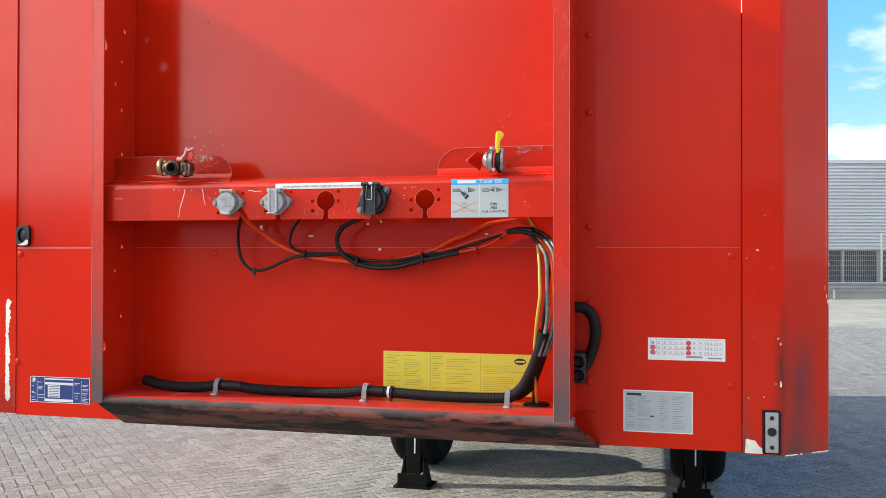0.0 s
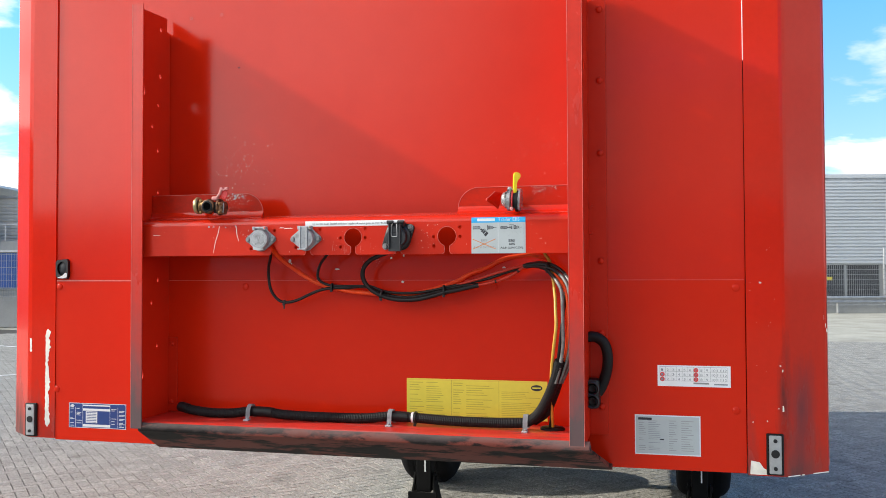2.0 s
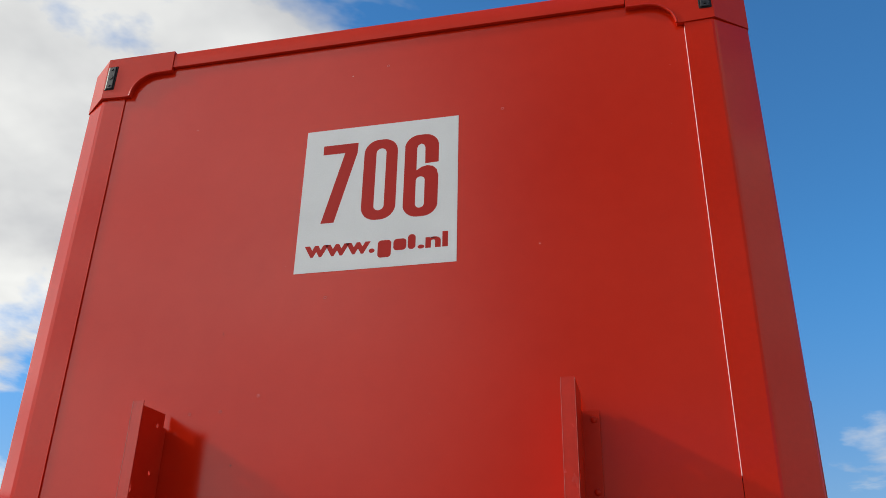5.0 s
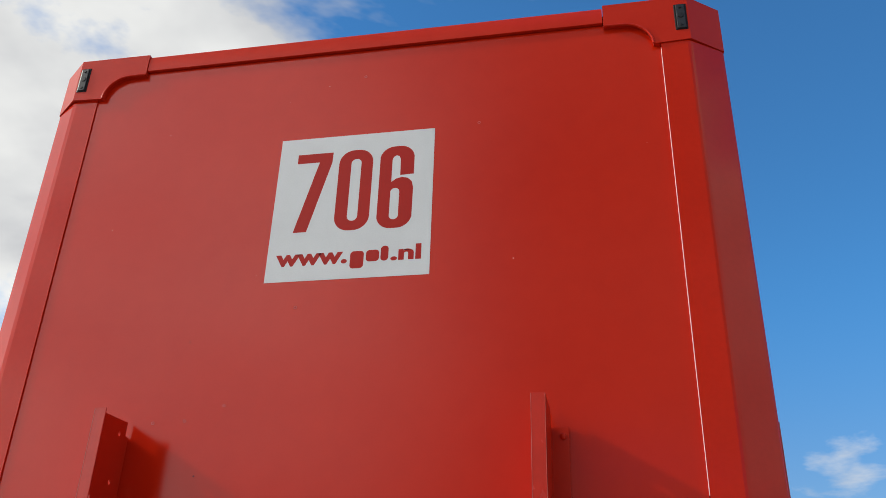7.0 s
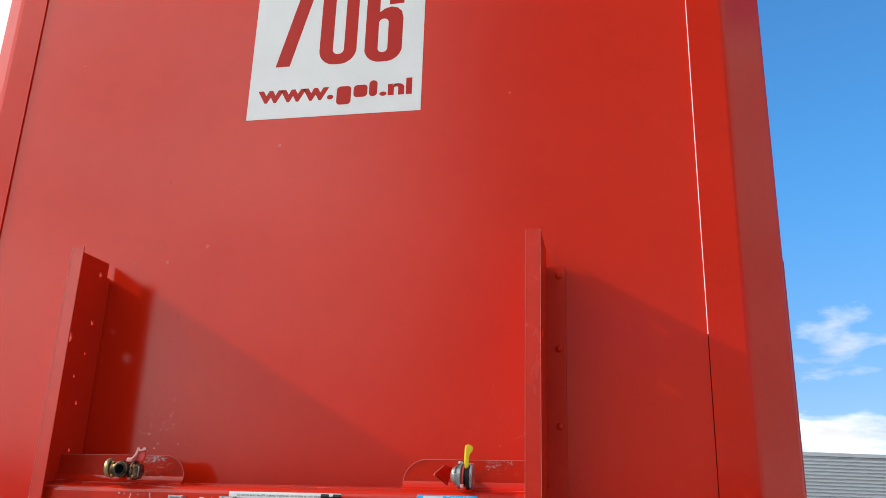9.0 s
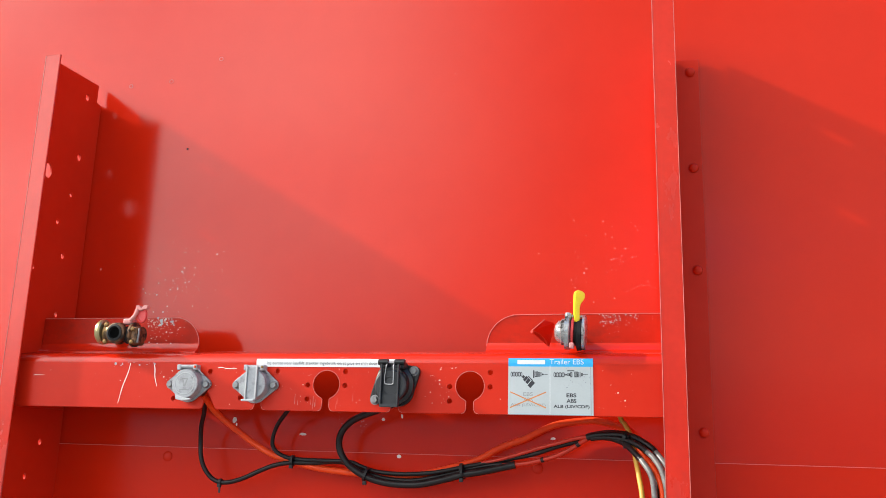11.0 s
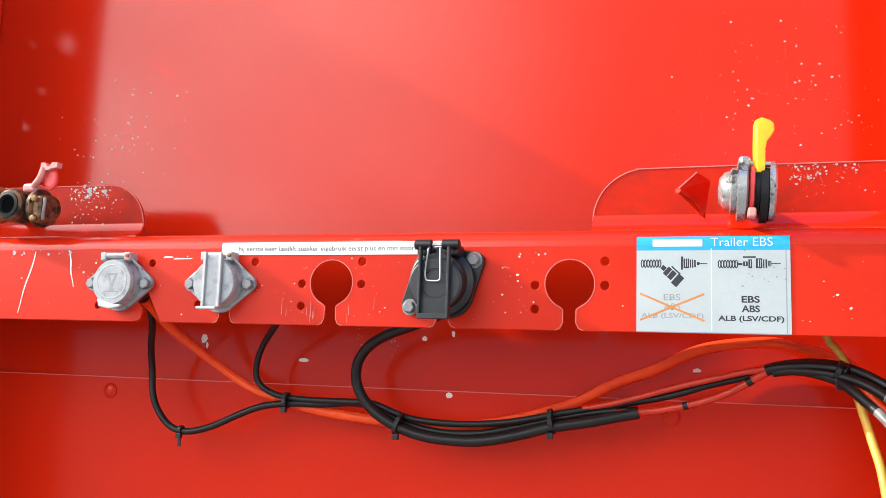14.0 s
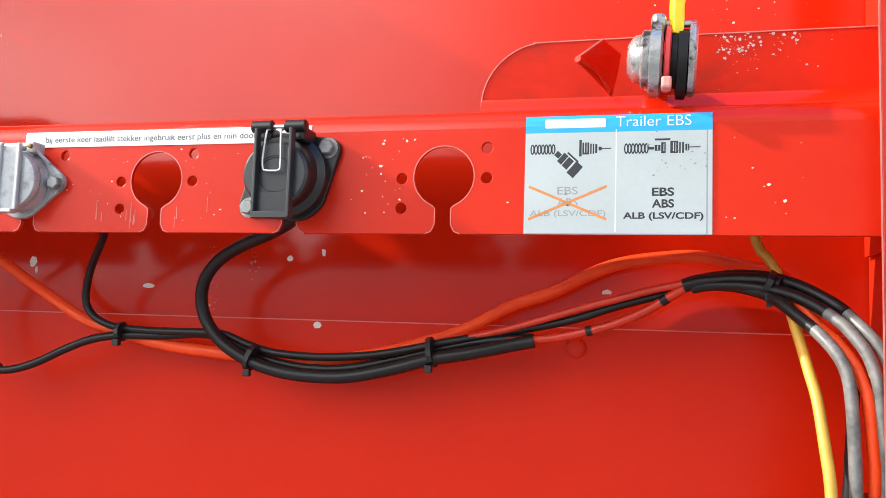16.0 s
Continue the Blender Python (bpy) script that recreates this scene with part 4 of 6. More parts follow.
def rounded(x, z, w, h, r, n=8):
    pts = []
    for cx, cz, a0 in ((x + w - r, z + h - r, 0), (x + r, z + h - r, 90), (x + r, z + r, 180), (x + w - r, z + r, 270)):
        pts += [(cx + r * math.cos(radians(a0 + 90 * k / n)), cz + r * math.sin(radians(a0 + 90 * k / n))) for k in range(n + 1)]
    return pts


flat_place = lambda u, v, d: (u, SY + d, v)
part("digit", plate([(-0.208, 3.571), (-0.080, 3.571), (-0.081, 3.530), (-0.149, 3.260), (-0.196, 3.260), (-0.127, 3.534), (-0.208, 3.534)], (), flat_place, 0.0004), red_film, fleet, "red figure seven")
part("digit", plate(rounded(-0.055, 3.256, 0.121, 0.317, 0.052), [rounded(-0.011, 3.292, 0.036, 0.244, 0.0175)], flat_place, 0.0004), red_film, fleet, "red figure nought")
six_top = [(0.212, 3.459), (0.212, 3.530)] + [p for p in rounded(0.091, 3.254, 0.121, 0.321, 0.050) if p[1] > 3.531]
six_low = [p for p in rounded(0.091, 3.254, 0.121, 0.321, 0.050) if p[1] < 3.3]
six_bowl = [(0.212, 3.405), (0.206, 3.430), (0.192, 3.444), (0.172, 3.449), (0.152, 3.444), (0.135, 3.432)]
six_in = [(0.135, 3.520), (0.139, 3.532), (0.149, 3.538), (0.159, 3.533), (0.164, 3.521), (0.165, 3.457)]
part("digit", plate(six_top + six_low + six_bowl + six_in, [rounded(0.134, 3.287, 0.031, 0.120, 0.0152)], flat_place, 0.0004), red_film, fleet, "red figure six")
part("lettering", lettering("www.", -0.244, 0.003, 3.134, 3.1775, SY, 0.04), red_film, fleet, "red web lettering")
for x0, w, z0, z1 in ((0.013, 0.046, 3.114, 3.1765), (0.0665, 0.044, 3.136, 3.1775), (0.1155, 0.026, 3.136, 3.19)):
    part("name_block", plate(rounded(x0, z0, w, z1 - z0, 0.012, 5), (), flat_place, 0.0003), red_film, fleet, "plain red block in place of a name")
part("lettering", lettering(".nl", 0.149, 0.250, 3.1345, 3.191, SY, 0.04), red_film, fleet)

LY = -0.003
yel = sheet("yellow_instruction_label", "yellow printed instruction label above the conduit", 0.123, 0.532, 1.402, 1.513, LY, film_yellow)
PY = LY - 0.0009
for k, (x0, x1, rws, sd) in enumerate(((0.132, 0.178, 14, 1), (0.182, 0.250, 16, 2), (0.262, 0.296, 15, 3), (0.300, 0.388, 15, 4), (0.402, 0.520, 15, 5))):
    bars(yel, rws, x0, x1, 1.408, 1.506 - (0.022 if k == 4 else 0), PY, ink_soft, sd, 0.95, 0.5)
for x in (0.256, 0.394):
    part("rule", box(x, x + 0.0012, PY, PY + 0.0002, 1.404, 1.511), ink_soft, yel)
part("maker_oval", plate(circle(0.502, 1.494, 0.016, 24, 0.0085), (), lambda u, v, d: (u, PY + d, v), 0.0003), ink, yel, "black oval emblem")
part("emblem_bar", box(0.49, 0.514, PY - 0.0003, PY, 1.492, 1.496), film_yellow, yel)

grid = sheet("inspection_label", "white inspection label with numbered months and red dots", 0.8315, 1.0205, 1.510, 1.5665, LY, paper_white)
for r in range(3):
    for c in range(12):
        x = 0.841 + c * 0.0146
        z = 1.5512 - r * 0.0125
        if (r, c) in ((1, 0), (2, 0), (0, 6), (1, 6), (2, 6)):
            part("red_dot", plate(circle(x + 0.003, z + 0.003, 0.0063, 16), (), lambda u, v, d: (u, PY + d, v), 0.0003), disc_red, grid)
        part("numeral", lettering(str(c + 1), x, x + (0.0052 if c < 9 else 0.0092), z, z + 0.0062, PY - 0.0004), ink_grey, grid)
bm = bmesh.new()
for c in range(13):
    box(0.8375 + c * 0.0146, 0.838 + c * 0.0146, PY, PY + 0.0002, 1.5245, 1.5625, 0, bm)
for r in range(4):
    box(0.8375, 1.0128, PY, PY + 0.0002, 1.5245 + r * 0.0126, 1.525 + r * 0.0126, 0, bm)
part("ruled_grid", bm, ink_outline, grid)
part("print", box(0.978, 1.013, PY - 0.0002, PY, 1.5155, 1.519), ink_grey, grid)
part("print", box(0.925, 0.965, PY - 0.0002, PY, 1.517, 1.5215), ink_outline, grid)

lower = sheet("white_type_label", "white printed label low on the front wall", 0.770, 0.942, 1.324, 1.431, LY, white_film)
part("face", box(0.773, 0.939, LY - 0.0009, LY - 0.0007, 1.327, 1.428), film_pale, lower)
part("name_block", box(0.779, 0.815, PY - 0.0003, PY - 0.0001, 1.417, 1.4235), ink, lower)
bars(lower, 15, 0.780, 0.802, 1.335, 1.412, PY - 0.0001, ink_outline, 11, 0.9, 0.5)
bars(lower, 17, 0.806, 0.842, 1.335, 1.418, PY - 0.0001, ink_grey, 12, 0.9, 0.6)
bars(lower, 14, 0.86, 0.885, 1.335, 1.42, PY - 0.0001, ink_outline, 13, 0.9, 0.6)
bars(lower, 14, 0.892, 0.93, 1.335, 1.42, PY - 0.0001, ink_outline, 14, 0.9, 0.6)
part("print", box(0.836, 0.847, PY - 0.0003, PY - 0.0001, 1.364, 1.367), ink, lower)

blue = sheet("blue_plate", "blue and white printed load plate", -1.008, -0.8, 1.326, 1.405, LY, film_blue)
bm = bmesh.new()
for x0, x1, z0, z1 in ((-0.957, -0.858, 1.330, 1.338), (-0.957, -0.858, 1.381, 1.388), (-0.957, -0.858, 1.396, 1.4), (-0.946, -0.904, 1.3425, 1.379), (-0.9575, -0.9565, 1.328, 1.403), (-0.8585, -0.8575, 1.328, 1.403), (-0.984, -0.983, 1.328, 1.392), (-0.83, -0.829, 1.328, 1.395)):
    box(x0, x1, PY, PY + 0.0002, z0, z1, 0, bm)
rnd = random.Random(21)
for k in range(16):
    z = 1.332 + k * 0.0042
    for x0, w in ((-1.003, 0.016), (-0.98, 0.02), (-0.853, 0.02), (-0.825, 0.02)):
        if rnd.random() < 0.45:
            box(x0, x0 + w * rnd.uniform(0.5, 1), PY, PY + 0.0002, z, z + 0.0016, 0, bm)
part("print", bm, white_film, blue)
for x0, x1, z0, z1 in ((-1.0078, -1.0062, 1.3262, 1.4048), (-0.8018, -0.8002, 1.3262, 1.4048), (-1.006, -0.802, 1.3262, 1.3278), (-1.006, -0.802, 1.4032, 1.4048)):
    part("border", box(x0, x1, PY, PY + 0.0002, z0, z1), white_film, blue)
bm = bmesh.new()
for k in range(7):
    box(-0.943, -0.907, PY - 0.0003, PY - 0.0001, 1.3445 + k * 0.005, 1.3462 + k * 0.005, 0, bm)
part("print", bm, film_blue, blue)
part("emblem", plate(circle(-0.995, 1.396, 0.005, 14), (), lambda u, v, d: (u, PY + d, v), 0.0003), white_film, blue)

# brake connection label on the bar
EX0, EX1, EZ0, EZ1 = 0.3535, 0.4985, 1.8698, 1.9655
ebs = thing("brake_connection_label", "pale scratched sticker showing how to plug in the brake cable", "sticker")
EY = BAR_Y
part("film", box(EX0, EX1, EY - 0.0008, EY, EZ0, EZ1 - 0.0142), film_pale, ebs)
curl = [(EY - 0.0008, EZ1 - 0.0142), (EY - 0.0008, 1.957), (EY - 0.0003, 1.9615), (EY + 0.0012, EZ1), (EY + 0.0018, EZ1 - 0.0005), (EY + 0.0003, 1.9612), (EY - 0.0001, 1.957), (EY - 0.0001, EZ1 - 0.0142)]
part("header_band", extrude_x(curl, EX0, EX1), film_cyan, ebs, "bright blue header band")
EP = EY - 0.0010
part("name_block", plate(rounded(0.3705, 1.9538, 0.049, 0.0072, 0.0012, 3), (), lambda u, v, d: (u, EP - 0.0004 + d, v), 0.0004), white_film, ebs, "plain white block in place of a maker's name")
part("lettering", lettering("Trailer EBS", 0.4275, 0.486, 1.9540, 1.9622, EP - 0.0002, -0.006), white_film, ebs)
part("rule", box(0.4275, 0.4283, EP, EP + 0.0002, EZ0 + 0.002, 1.952), white_film, ebs)


def coil(x0, x1, z, r, turns):
    """Spiral lead of the drawing, ring by ring."""
    for k in range(turns):
        cx = x0 + (x1 - x0) * (k + 0.5) / turns
        n = 14
        outer_ = [(cx + r * 0.42 * math.cos(6.283 * q / n), z + r * math.sin(6.283 * q / n)) for q in range(n)]
        inner_ = [(cx + r * 0.16 * math.cos(6.283 * q / n), z + r * 0.70 * math.sin(6.283 * q / n)) for q in range(n)]
        part("coil_ring", plate(outer_, [inner_], lambda u, v, d: (u, EP - 0.0001 * k + d, v), 0.0002), ink, ebs)


def pict(name, blocks, turn, px, pz):
    """Small plug drawing from blocks, turned about (px, pz)."""
    for x0, x1, z0, z1 in blocks:
        bm = box(x0 - px, x1 - px, EP, EP + 0.0003, z0 - pz, z1 - pz)
        bm.transform(Matrix.Translation((px, 0, pz)) @ pose(0, 0, 0, 0, turn, 0))
        part(name, bm, ink, ebs)


coil(0.359, 0.379, 1.937, 0.0042, 7), coil(0.4345, 0.453, 1.9365, 0.0042, 7)
pict("plug_drawing", [(0.380, 0.3845, 1.931, 1.9355), (0.385, 0.3895, 1.929, 1.938), (0.3902, 0.3955, 1.929, 1.938), (0.387, 0.3985, 1.939, 1.9405), (0.397, 0.404, 1.9275, 1.9395)], 42, 0.381, 1.934)
pict("socket_drawing", [(0.3985, 0.4005, 1.931, 1.944), (0.401, 0.4065, 1.9325, 1.942), (0.4073, 0.4085, 1.933, 1.941), (0.4093, 0.4105, 1.933, 1.941), (0.4113, 0.413, 1.9335, 1.9405), (0.414, 0.4165, 1.9355, 1.9385), (0.4165, 0.424, 1.9366, 1.9374)], 0, 0.41, 1.937)
pict("plug_drawing", [(0.453, 0.4575, 1.9355, 1.9375), (0.458, 0.4625, 1.9345, 1.939), (0.463, 0.4665, 1.9325, 1.941), (0.458, 0.470, 1.9425, 1.944), (0.470, 0.476, 1.9325, 1.942), (0.4768, 0.478, 1.9325, 1.941), (0.479, 0.4805, 1.9325, 1.941), (0.4815, 0.4845, 1.9345, 1.9395), (0.4845, 0.493, 1.9366, 1.9374)], 0, 0.47, 1.937)
for u, w, z0, z1 in ((0.4025, 0.0007, 1.934, 1.942), (0.4045, 0.0005, 1.934, 1.942), (0.460, 0.0006, 1.9352, 1.9385), (0.4648, 0.0006, 1.934, 1.940), (0.4720, 0.0008, 1.934, 1.941), (0.4740, 0.0005, 1.9335, 1.941), (0.4830, 0.0005, 1.935, 1.939)):
    part("pale_stroke", box(u, u + w, EP - 0.0004, EP - 0.0002, z0, z1), film_pale, ebs)
for txt, xc, w, z in (("EBS", 0.4647, 0.0170, 1.8995), ("ABS", 0.4647, 0.0170, 1.8905), ("ALB (LSV/CDF)", 0.4647, 0.0615, 1.8805)):
    part("lettering", lettering(txt, xc - w / 2, xc + w / 2, z, z + 0.0066, EP, 0.03), ink, ebs)
for txt, xc, w, z in (("EBS", 0.3897, 0.0165, 1.901), ("ABS", 0.3897, 0.0165, 1.892), ("ALB (LSV/CDF)", 0.3897, 0.061, 1.8825)):
    part("lettering", lettering(txt, xc - w / 2, xc + w / 2, z, z + 0.0062, EP, 0.012), ink_outline, ebs)
part("dirty_edge", box(EX1 - 0.0009, EX1, EP, EP + 0.0002, EZ0 + 0.001, 1.95), ink_grey, ebs, "grimy edge of the sticker")
part("dirty_edge", box(EX0 + 0.001, EX1 - 0.001, EP, EP + 0.0002, EZ0, EZ0 + 0.0009), ink_grey, ebs)
for a, deep in ((22.5, 0.0), (-22.5, 0.0002)):
    bm = box(-0.034, 0.034, EP - 0.0002 - deep, EP - 0.0001 - deep, -0.001, 0.001)
    bm.transform(Matrix.Translation((0.3895, 0, 1.8945)) @ pose(0, 0, 0, 0, a, 0))
    part("cross_stroke", bm, ink_orange, ebs, "orange crossing-out stroke")
for o in ebs.children:                  # the print is a little narrower than first drawn
    if not o.name.startswith(("film", "header_band")):
        o.matrix_local = Matrix.Translation((EX0, EY - 0.0008, 1.9617)) @ Matrix.Diagonal((0.983, 0.12, 1.022, 1)) @ Matrix.Translation((-0.3545, 0.0006 - EY, -1.9602))
speckle("scratch_marks", ebs, 0.45, 0.50, 1.915, 1.952, EP - 0.0004, 26, 0.0016, 31, ink_grey)

ink_dark_grey = material("grey_type", (0.07, 0.075, 0.085), 0.5)
strip = thing("paper_strip_label", "white paper strip with a typed Dutch note", "sticker")
sp = [(BAR_Y - 0.0007, 1.9485), (BAR_Y - 0.0007, 1.957), (BAR_Y - 0.0003, 1.9605), (BAR_Y + 0.0006, 1.9632), (BAR_Y + 0.0014, 1.963), (BAR_Y + 0.0004, 1.96), (BAR_Y - 0.0001, 1.957), (BAR_Y - 0.0001, 1.9485)]
part("paper", extrude_x(sp, -0.121, 0.167), white_film, strip, smooth=True)
part("lettering", lettering("bij eerste keer laadlift stekker ingebruik eerst plus en min doorn", -0.0985, 0.120, 1.9511, 1.9585, BAR_Y - 0.0011, 0.0), ink_dark_grey, strip)


# ---- electric sockets on the bar ----
def lozenge(cx, cz, hx, hz, r, tilt=0.0, n=6):
    """Diamond flange with rounded corners."""
    pts = []
    corners = [(hx, 0), (0, hz), (-hx, 0), (0, -hz)]
    rad = [r, hz * 0.75, r, hz * 0.75]
    for (x, z), rr, a0 in zip(corners, rad, (0, 90, 180, 270)):
        d = Vector((x, z)).normalized()
        c = Vector((x, z)) - d * rr
        spread = 58 if rr == r else 30
        for k in range(n + 1):
            a = radians(a0 - spread + 2 * spread * k / n)
            pts.append((c.x + rr * math.cos(a), c.y + rr * math.sin(a)))
    ct, st = math.cos(radians(tilt)), math.sin(radians(tilt))
    return [(cx + x * ct - z * st, cz + x * st + z * ct) for x, z in pts]


def grey_socket(cx, label, barred):
    cz = SOCK_Z - 0.002
    s = thing("trailer_socket", label, "socket", "grey sockets on the bar")
    part("flange", plate(lozenge(cx, cz, 0.0455, 0.034, 0.0095), (), lambda u, v, d: (u, BAR_Y - 0.005 + d, v), 0.005, 0.001), zinc, s)
    lx = cx + 0.001
    part("barrel", turned([(0.0285, 0), (0.0285, 0.004), (0.027, 0.006), (0.027, 0.010)], at_front(lx, BAR_Y - 0.0045, cz), 36), zinc, s, smooth=True)
    part("shell", turned([(0.024, 0), (0.022, 0.03), (0.015, 0.04)], Matrix.Translation((cx, BAR_Y + 0.004, cz)) @ pose(0, 0, 0, -90), 20), plastic, s, smooth=True)
    lid = part("lid", turned([(0.0262, 0), (0.0272, 0.001), (0.0272, 0.005), (0.0258, 0.007), (0.0, 0.007)], at_front(lx, BAR_Y - 0.0146, cz - 0.0006), 36), zinc, s, "hinged grey lid", smooth=True)
    ly = BAR_Y - 0.0216
    if barred:
        part("lid_bar", box(lx - 0.0105, lx + 0.0095, ly - 0.0015, ly + 0.0005, cz - 0.028, cz + 0.031, 0.0006), zinc, lid)
        for dx in (-0.0105, 0.0095):
            part("lid_rib", box(lx + dx - 0.0017, lx + dx + 0.0017, ly - 0.0042, ly, cz - 0.0285, cz + 0.033, 0.0008), zinc_light, lid)
        part("pull_edge", box(lx - 0.0165, lx + 0.0085, ly - 0.007, ly + 0.002, cz - 0.0315, cz - 0.028, 0.001), zinc_light, lid)
    else:
        part("lid_rim", turned([(0.0208, 0), (0.0204, 0.0005), (0.0196, 0.0005), (0.0192, 0)], at_front(lx, ly + 0.0001, cz), 32), zinc_light, lid)
        part("embossed_mark", plate([(lx - 0.007, cz + 0.010), (lx + 0.007, cz + 0.010), (lx + 0.0015, cz - 0.006), (lx - 0.0015, cz - 0.006)], [[(lx - 0.0035, cz + 0.0075), (lx + 0.0035, cz + 0.0075), (lx, cz - 0.001)]], lambda u, v, d: (u, ly - 0.0002 + d, v), 0.0005), bolt_zinc, lid)
        part("embossed_bar", box(lx - 0.010, lx + 0.010, ly - 0.0002, ly + 0.0002, cz - 0.0125, cz - 0.0112), bolt_zinc, lid)
        bm = plate([(lx - 0.018, cz - 0.0205), (lx + 0.002, cz - 0.026), (lx + 0.0155, cz - 0.0275), (lx + 0.013, cz - 0.0305), (lx - 0.002, cz - 0.0325), (lx - 0.0155, cz - 0.0295)], (), lambda u, v, d: (u, ly - 0.001 + d, v), 0.006, 0.001)
        part("thumb_edge", bm, zinc_light, lid)
    part("hinge", turned([(0.0038, -0.0155), (0.0038, 0.0155)], along_x(lx + 0.001, BAR_Y - 0.0150, cz + 0.0315), 14), zinc, s, smooth=True)
    for dx in (-0.0165, 0.0165):
        part("hinge_lug", box(lx + dx - 0.0042, lx + dx + 0.0042, BAR_Y - 0.019, BAR_Y - 0.003, cz + 0.025, cz + 0.0355, 0.0018), zinc, s)
    part("hinge_pin", turned([(0.0022, 0), (0.0022, 0.003), (0, 0.0034)], at_front(lx + 0.0175, BAR_Y - 0.0185, cz + 0.031), 10), cable_red if not barred else brass, s)
    part("spring", tube([(lx + 0.0165, BAR_Y - 0.015, cz + 0.031), (lx + 0.022, BAR_Y - 0.012, cz + 0.025), (lx + 0.0285, BAR_Y - 0.007, cz + 0.017)], 0.0015, 6, 0.003), zinc_light, s)
    for dx in (-0.0375, 0.0375):
        hex_bolt(cx + dx, BAR_Y - 0.005, cz - 0.001, 0.0063, 0.0062, s)
    return s


grey_socket(-0.2545, "grey die-cast trailer socket with a round closed lid", False)
grey_socket(-0.1180, "grey die-cast trailer socket with a barred closed lid", True)

blk = thing("trailer_socket", "large black plastic trailer socket with a spring-bail lid", "socket")
bx, bz = 0.151, SOCK_Z
part("flange", plate(lozenge(bx, bz + 0.0005, 0.0520, 0.040, 0.0105, 33), (), lambda u, v, d: (u, BAR_Y - 0.006 + d, v), 0.006, 0.001), plastic, blk)
part("barrel", turned([(0.0355, 0), (0.0355, 0.010), (0.030, 0.014), (0.029, 0.026)], at_front(bx + 0.001, BAR_Y - 0.005, bz), 36), plastic, blk, smooth=True)
part("shell", turned([(0.024, 0), (0.022, 0.035), (0.014, 0.05)], Matrix.Translation((bx, BAR_Y + 0.004, bz)) @ pose(0, 0, 0, -90), 20), plastic, blk, smooth=True)
lx, lz_ = 0.1525, 1.9135
lid = part("lid", turned([(0.0288, 0), (0.0298, 0.002), (0.0298, 0.008), (0.0275, 0.010), (0.0165, 0.010), (0.016, 0.0092), (0, 0.0092)], at_front(lx, BAR_Y - 0.0312, lz_), 44), plastic_grey, blk, "round black lid with a ribbed strap", smooth=True)
ly = BAR_Y - 0.0412
part("strap", box(lx - 0.016, lx + 0.016, ly - 0.0008, ly + 0.001, lz_ - 0.038, lz_ - 0.0165, 0.0006), plastic_grey, lid)
for dx in (-0.016, 0.016):
    part("strap_rib", box(lx + dx - 0.0014, lx + dx + 0.0014, ly - 0.0065, ly + 0.002, lz_ - 0.0395, lz_ + 0.040, 0.0007), plastic_grey, lid)
part("strap_end", plate([(lx - 0.017, lz_ - 0.0405), (lx + 0.017, lz_ - 0.0405), (lx + 0.0145, lz_ - 0.0345), (lx - 0.0145, lz_ - 0.0345)], (), lambda u, v, d: (u, ly - 0.0065 + d, v), 0.006, 0.0006), plastic_grey, lid)
part("seal_rim", turned([(0.0172, 0), (0.0168, 0.0007), (0.0158, 0.0007), (0.0154, 0)], at_front(lx + 0.001, ly + 0.0006, lz_ - 0.001), 28), plastic, lid)
for dx in (-0.0160, 0.0150):
    part("hinge_knuckle", turned([(0.0045, -0.0098), (0.0058, -0.0088), (0.0058, 0.0088), (0.0045, 0.0098)], along_x(lx + dx, BAR_Y - 0.034, lz_ + 0.0445), 18), plastic, blk, smooth=True)
    part("hinge_arm", box(lx + dx - 0.008, lx + dx + 0.008, BAR_Y - 0.034, BAR_Y - 0.0055, lz_ + 0.032, lz_ + 0.0455, 0.003), plastic, blk)
part("hinge_pin", turned([(0.0019, -0.012), (0.0019, 0.012)], along_x(lx - 0.001, BAR_Y - 0.034, lz_ + 0.0445), 10), steel, blk)
hy = ly - 0.0035
bail = [(lx - 0.0075, hy + 0.006, lz_ + 0.0405), (lx - 0.0075, hy, lz_ + 0.036), (lx - 0.0100, hy, lz_ + 0.013), (lx - 0.0090, hy, lz_ + 0.004), (lx - 0.0070, hy, lz_ + 0.0025), (lx, hy, lz_ + 0.0020), (lx + 0.0060, hy, lz_ + 0.0030), (lx + 0.0068, hy, lz_ + 0.010), (lx + 0.0060, hy, lz_ + 0.036), (lx + 0.0055, hy + 0.006, lz_ + 0.0405)]
part("wire_bail", tube(bail, 0.0009, 8, 0.0015), steel, blk, "bright wire spring bail")
for o in list(blk.children) + list(lid.children):
    if not o.name.startswith(("flange", "shell", "barrel")) and not (o.parent == lid):
        o.matrix_local = Matrix.Translation((lx, BAR_Y, lz_ + 0.003)) @ Matrix.Diagonal((0.96, 0.95, 0.92, 1)) @ Matrix.Translation((-lx, -BAR_Y, -lz_ - 0.003))
hex_bolt(0.1855, BAR_Y - 0.006, 1.9415, 0.0066, 0.0065, blk)
hex_bolt(0.1155, BAR_Y - 0.006, 1.8905, 0.0066, 0.0065, blk)


# ---- air couplings on the tabs ----
def stack(discs, cx, y, z, parent):
    for nm, x0, prof, m in discs:
        part(nm, turned(prof, along_x(cx + x0, y, z), 28), m, parent, smooth=True)


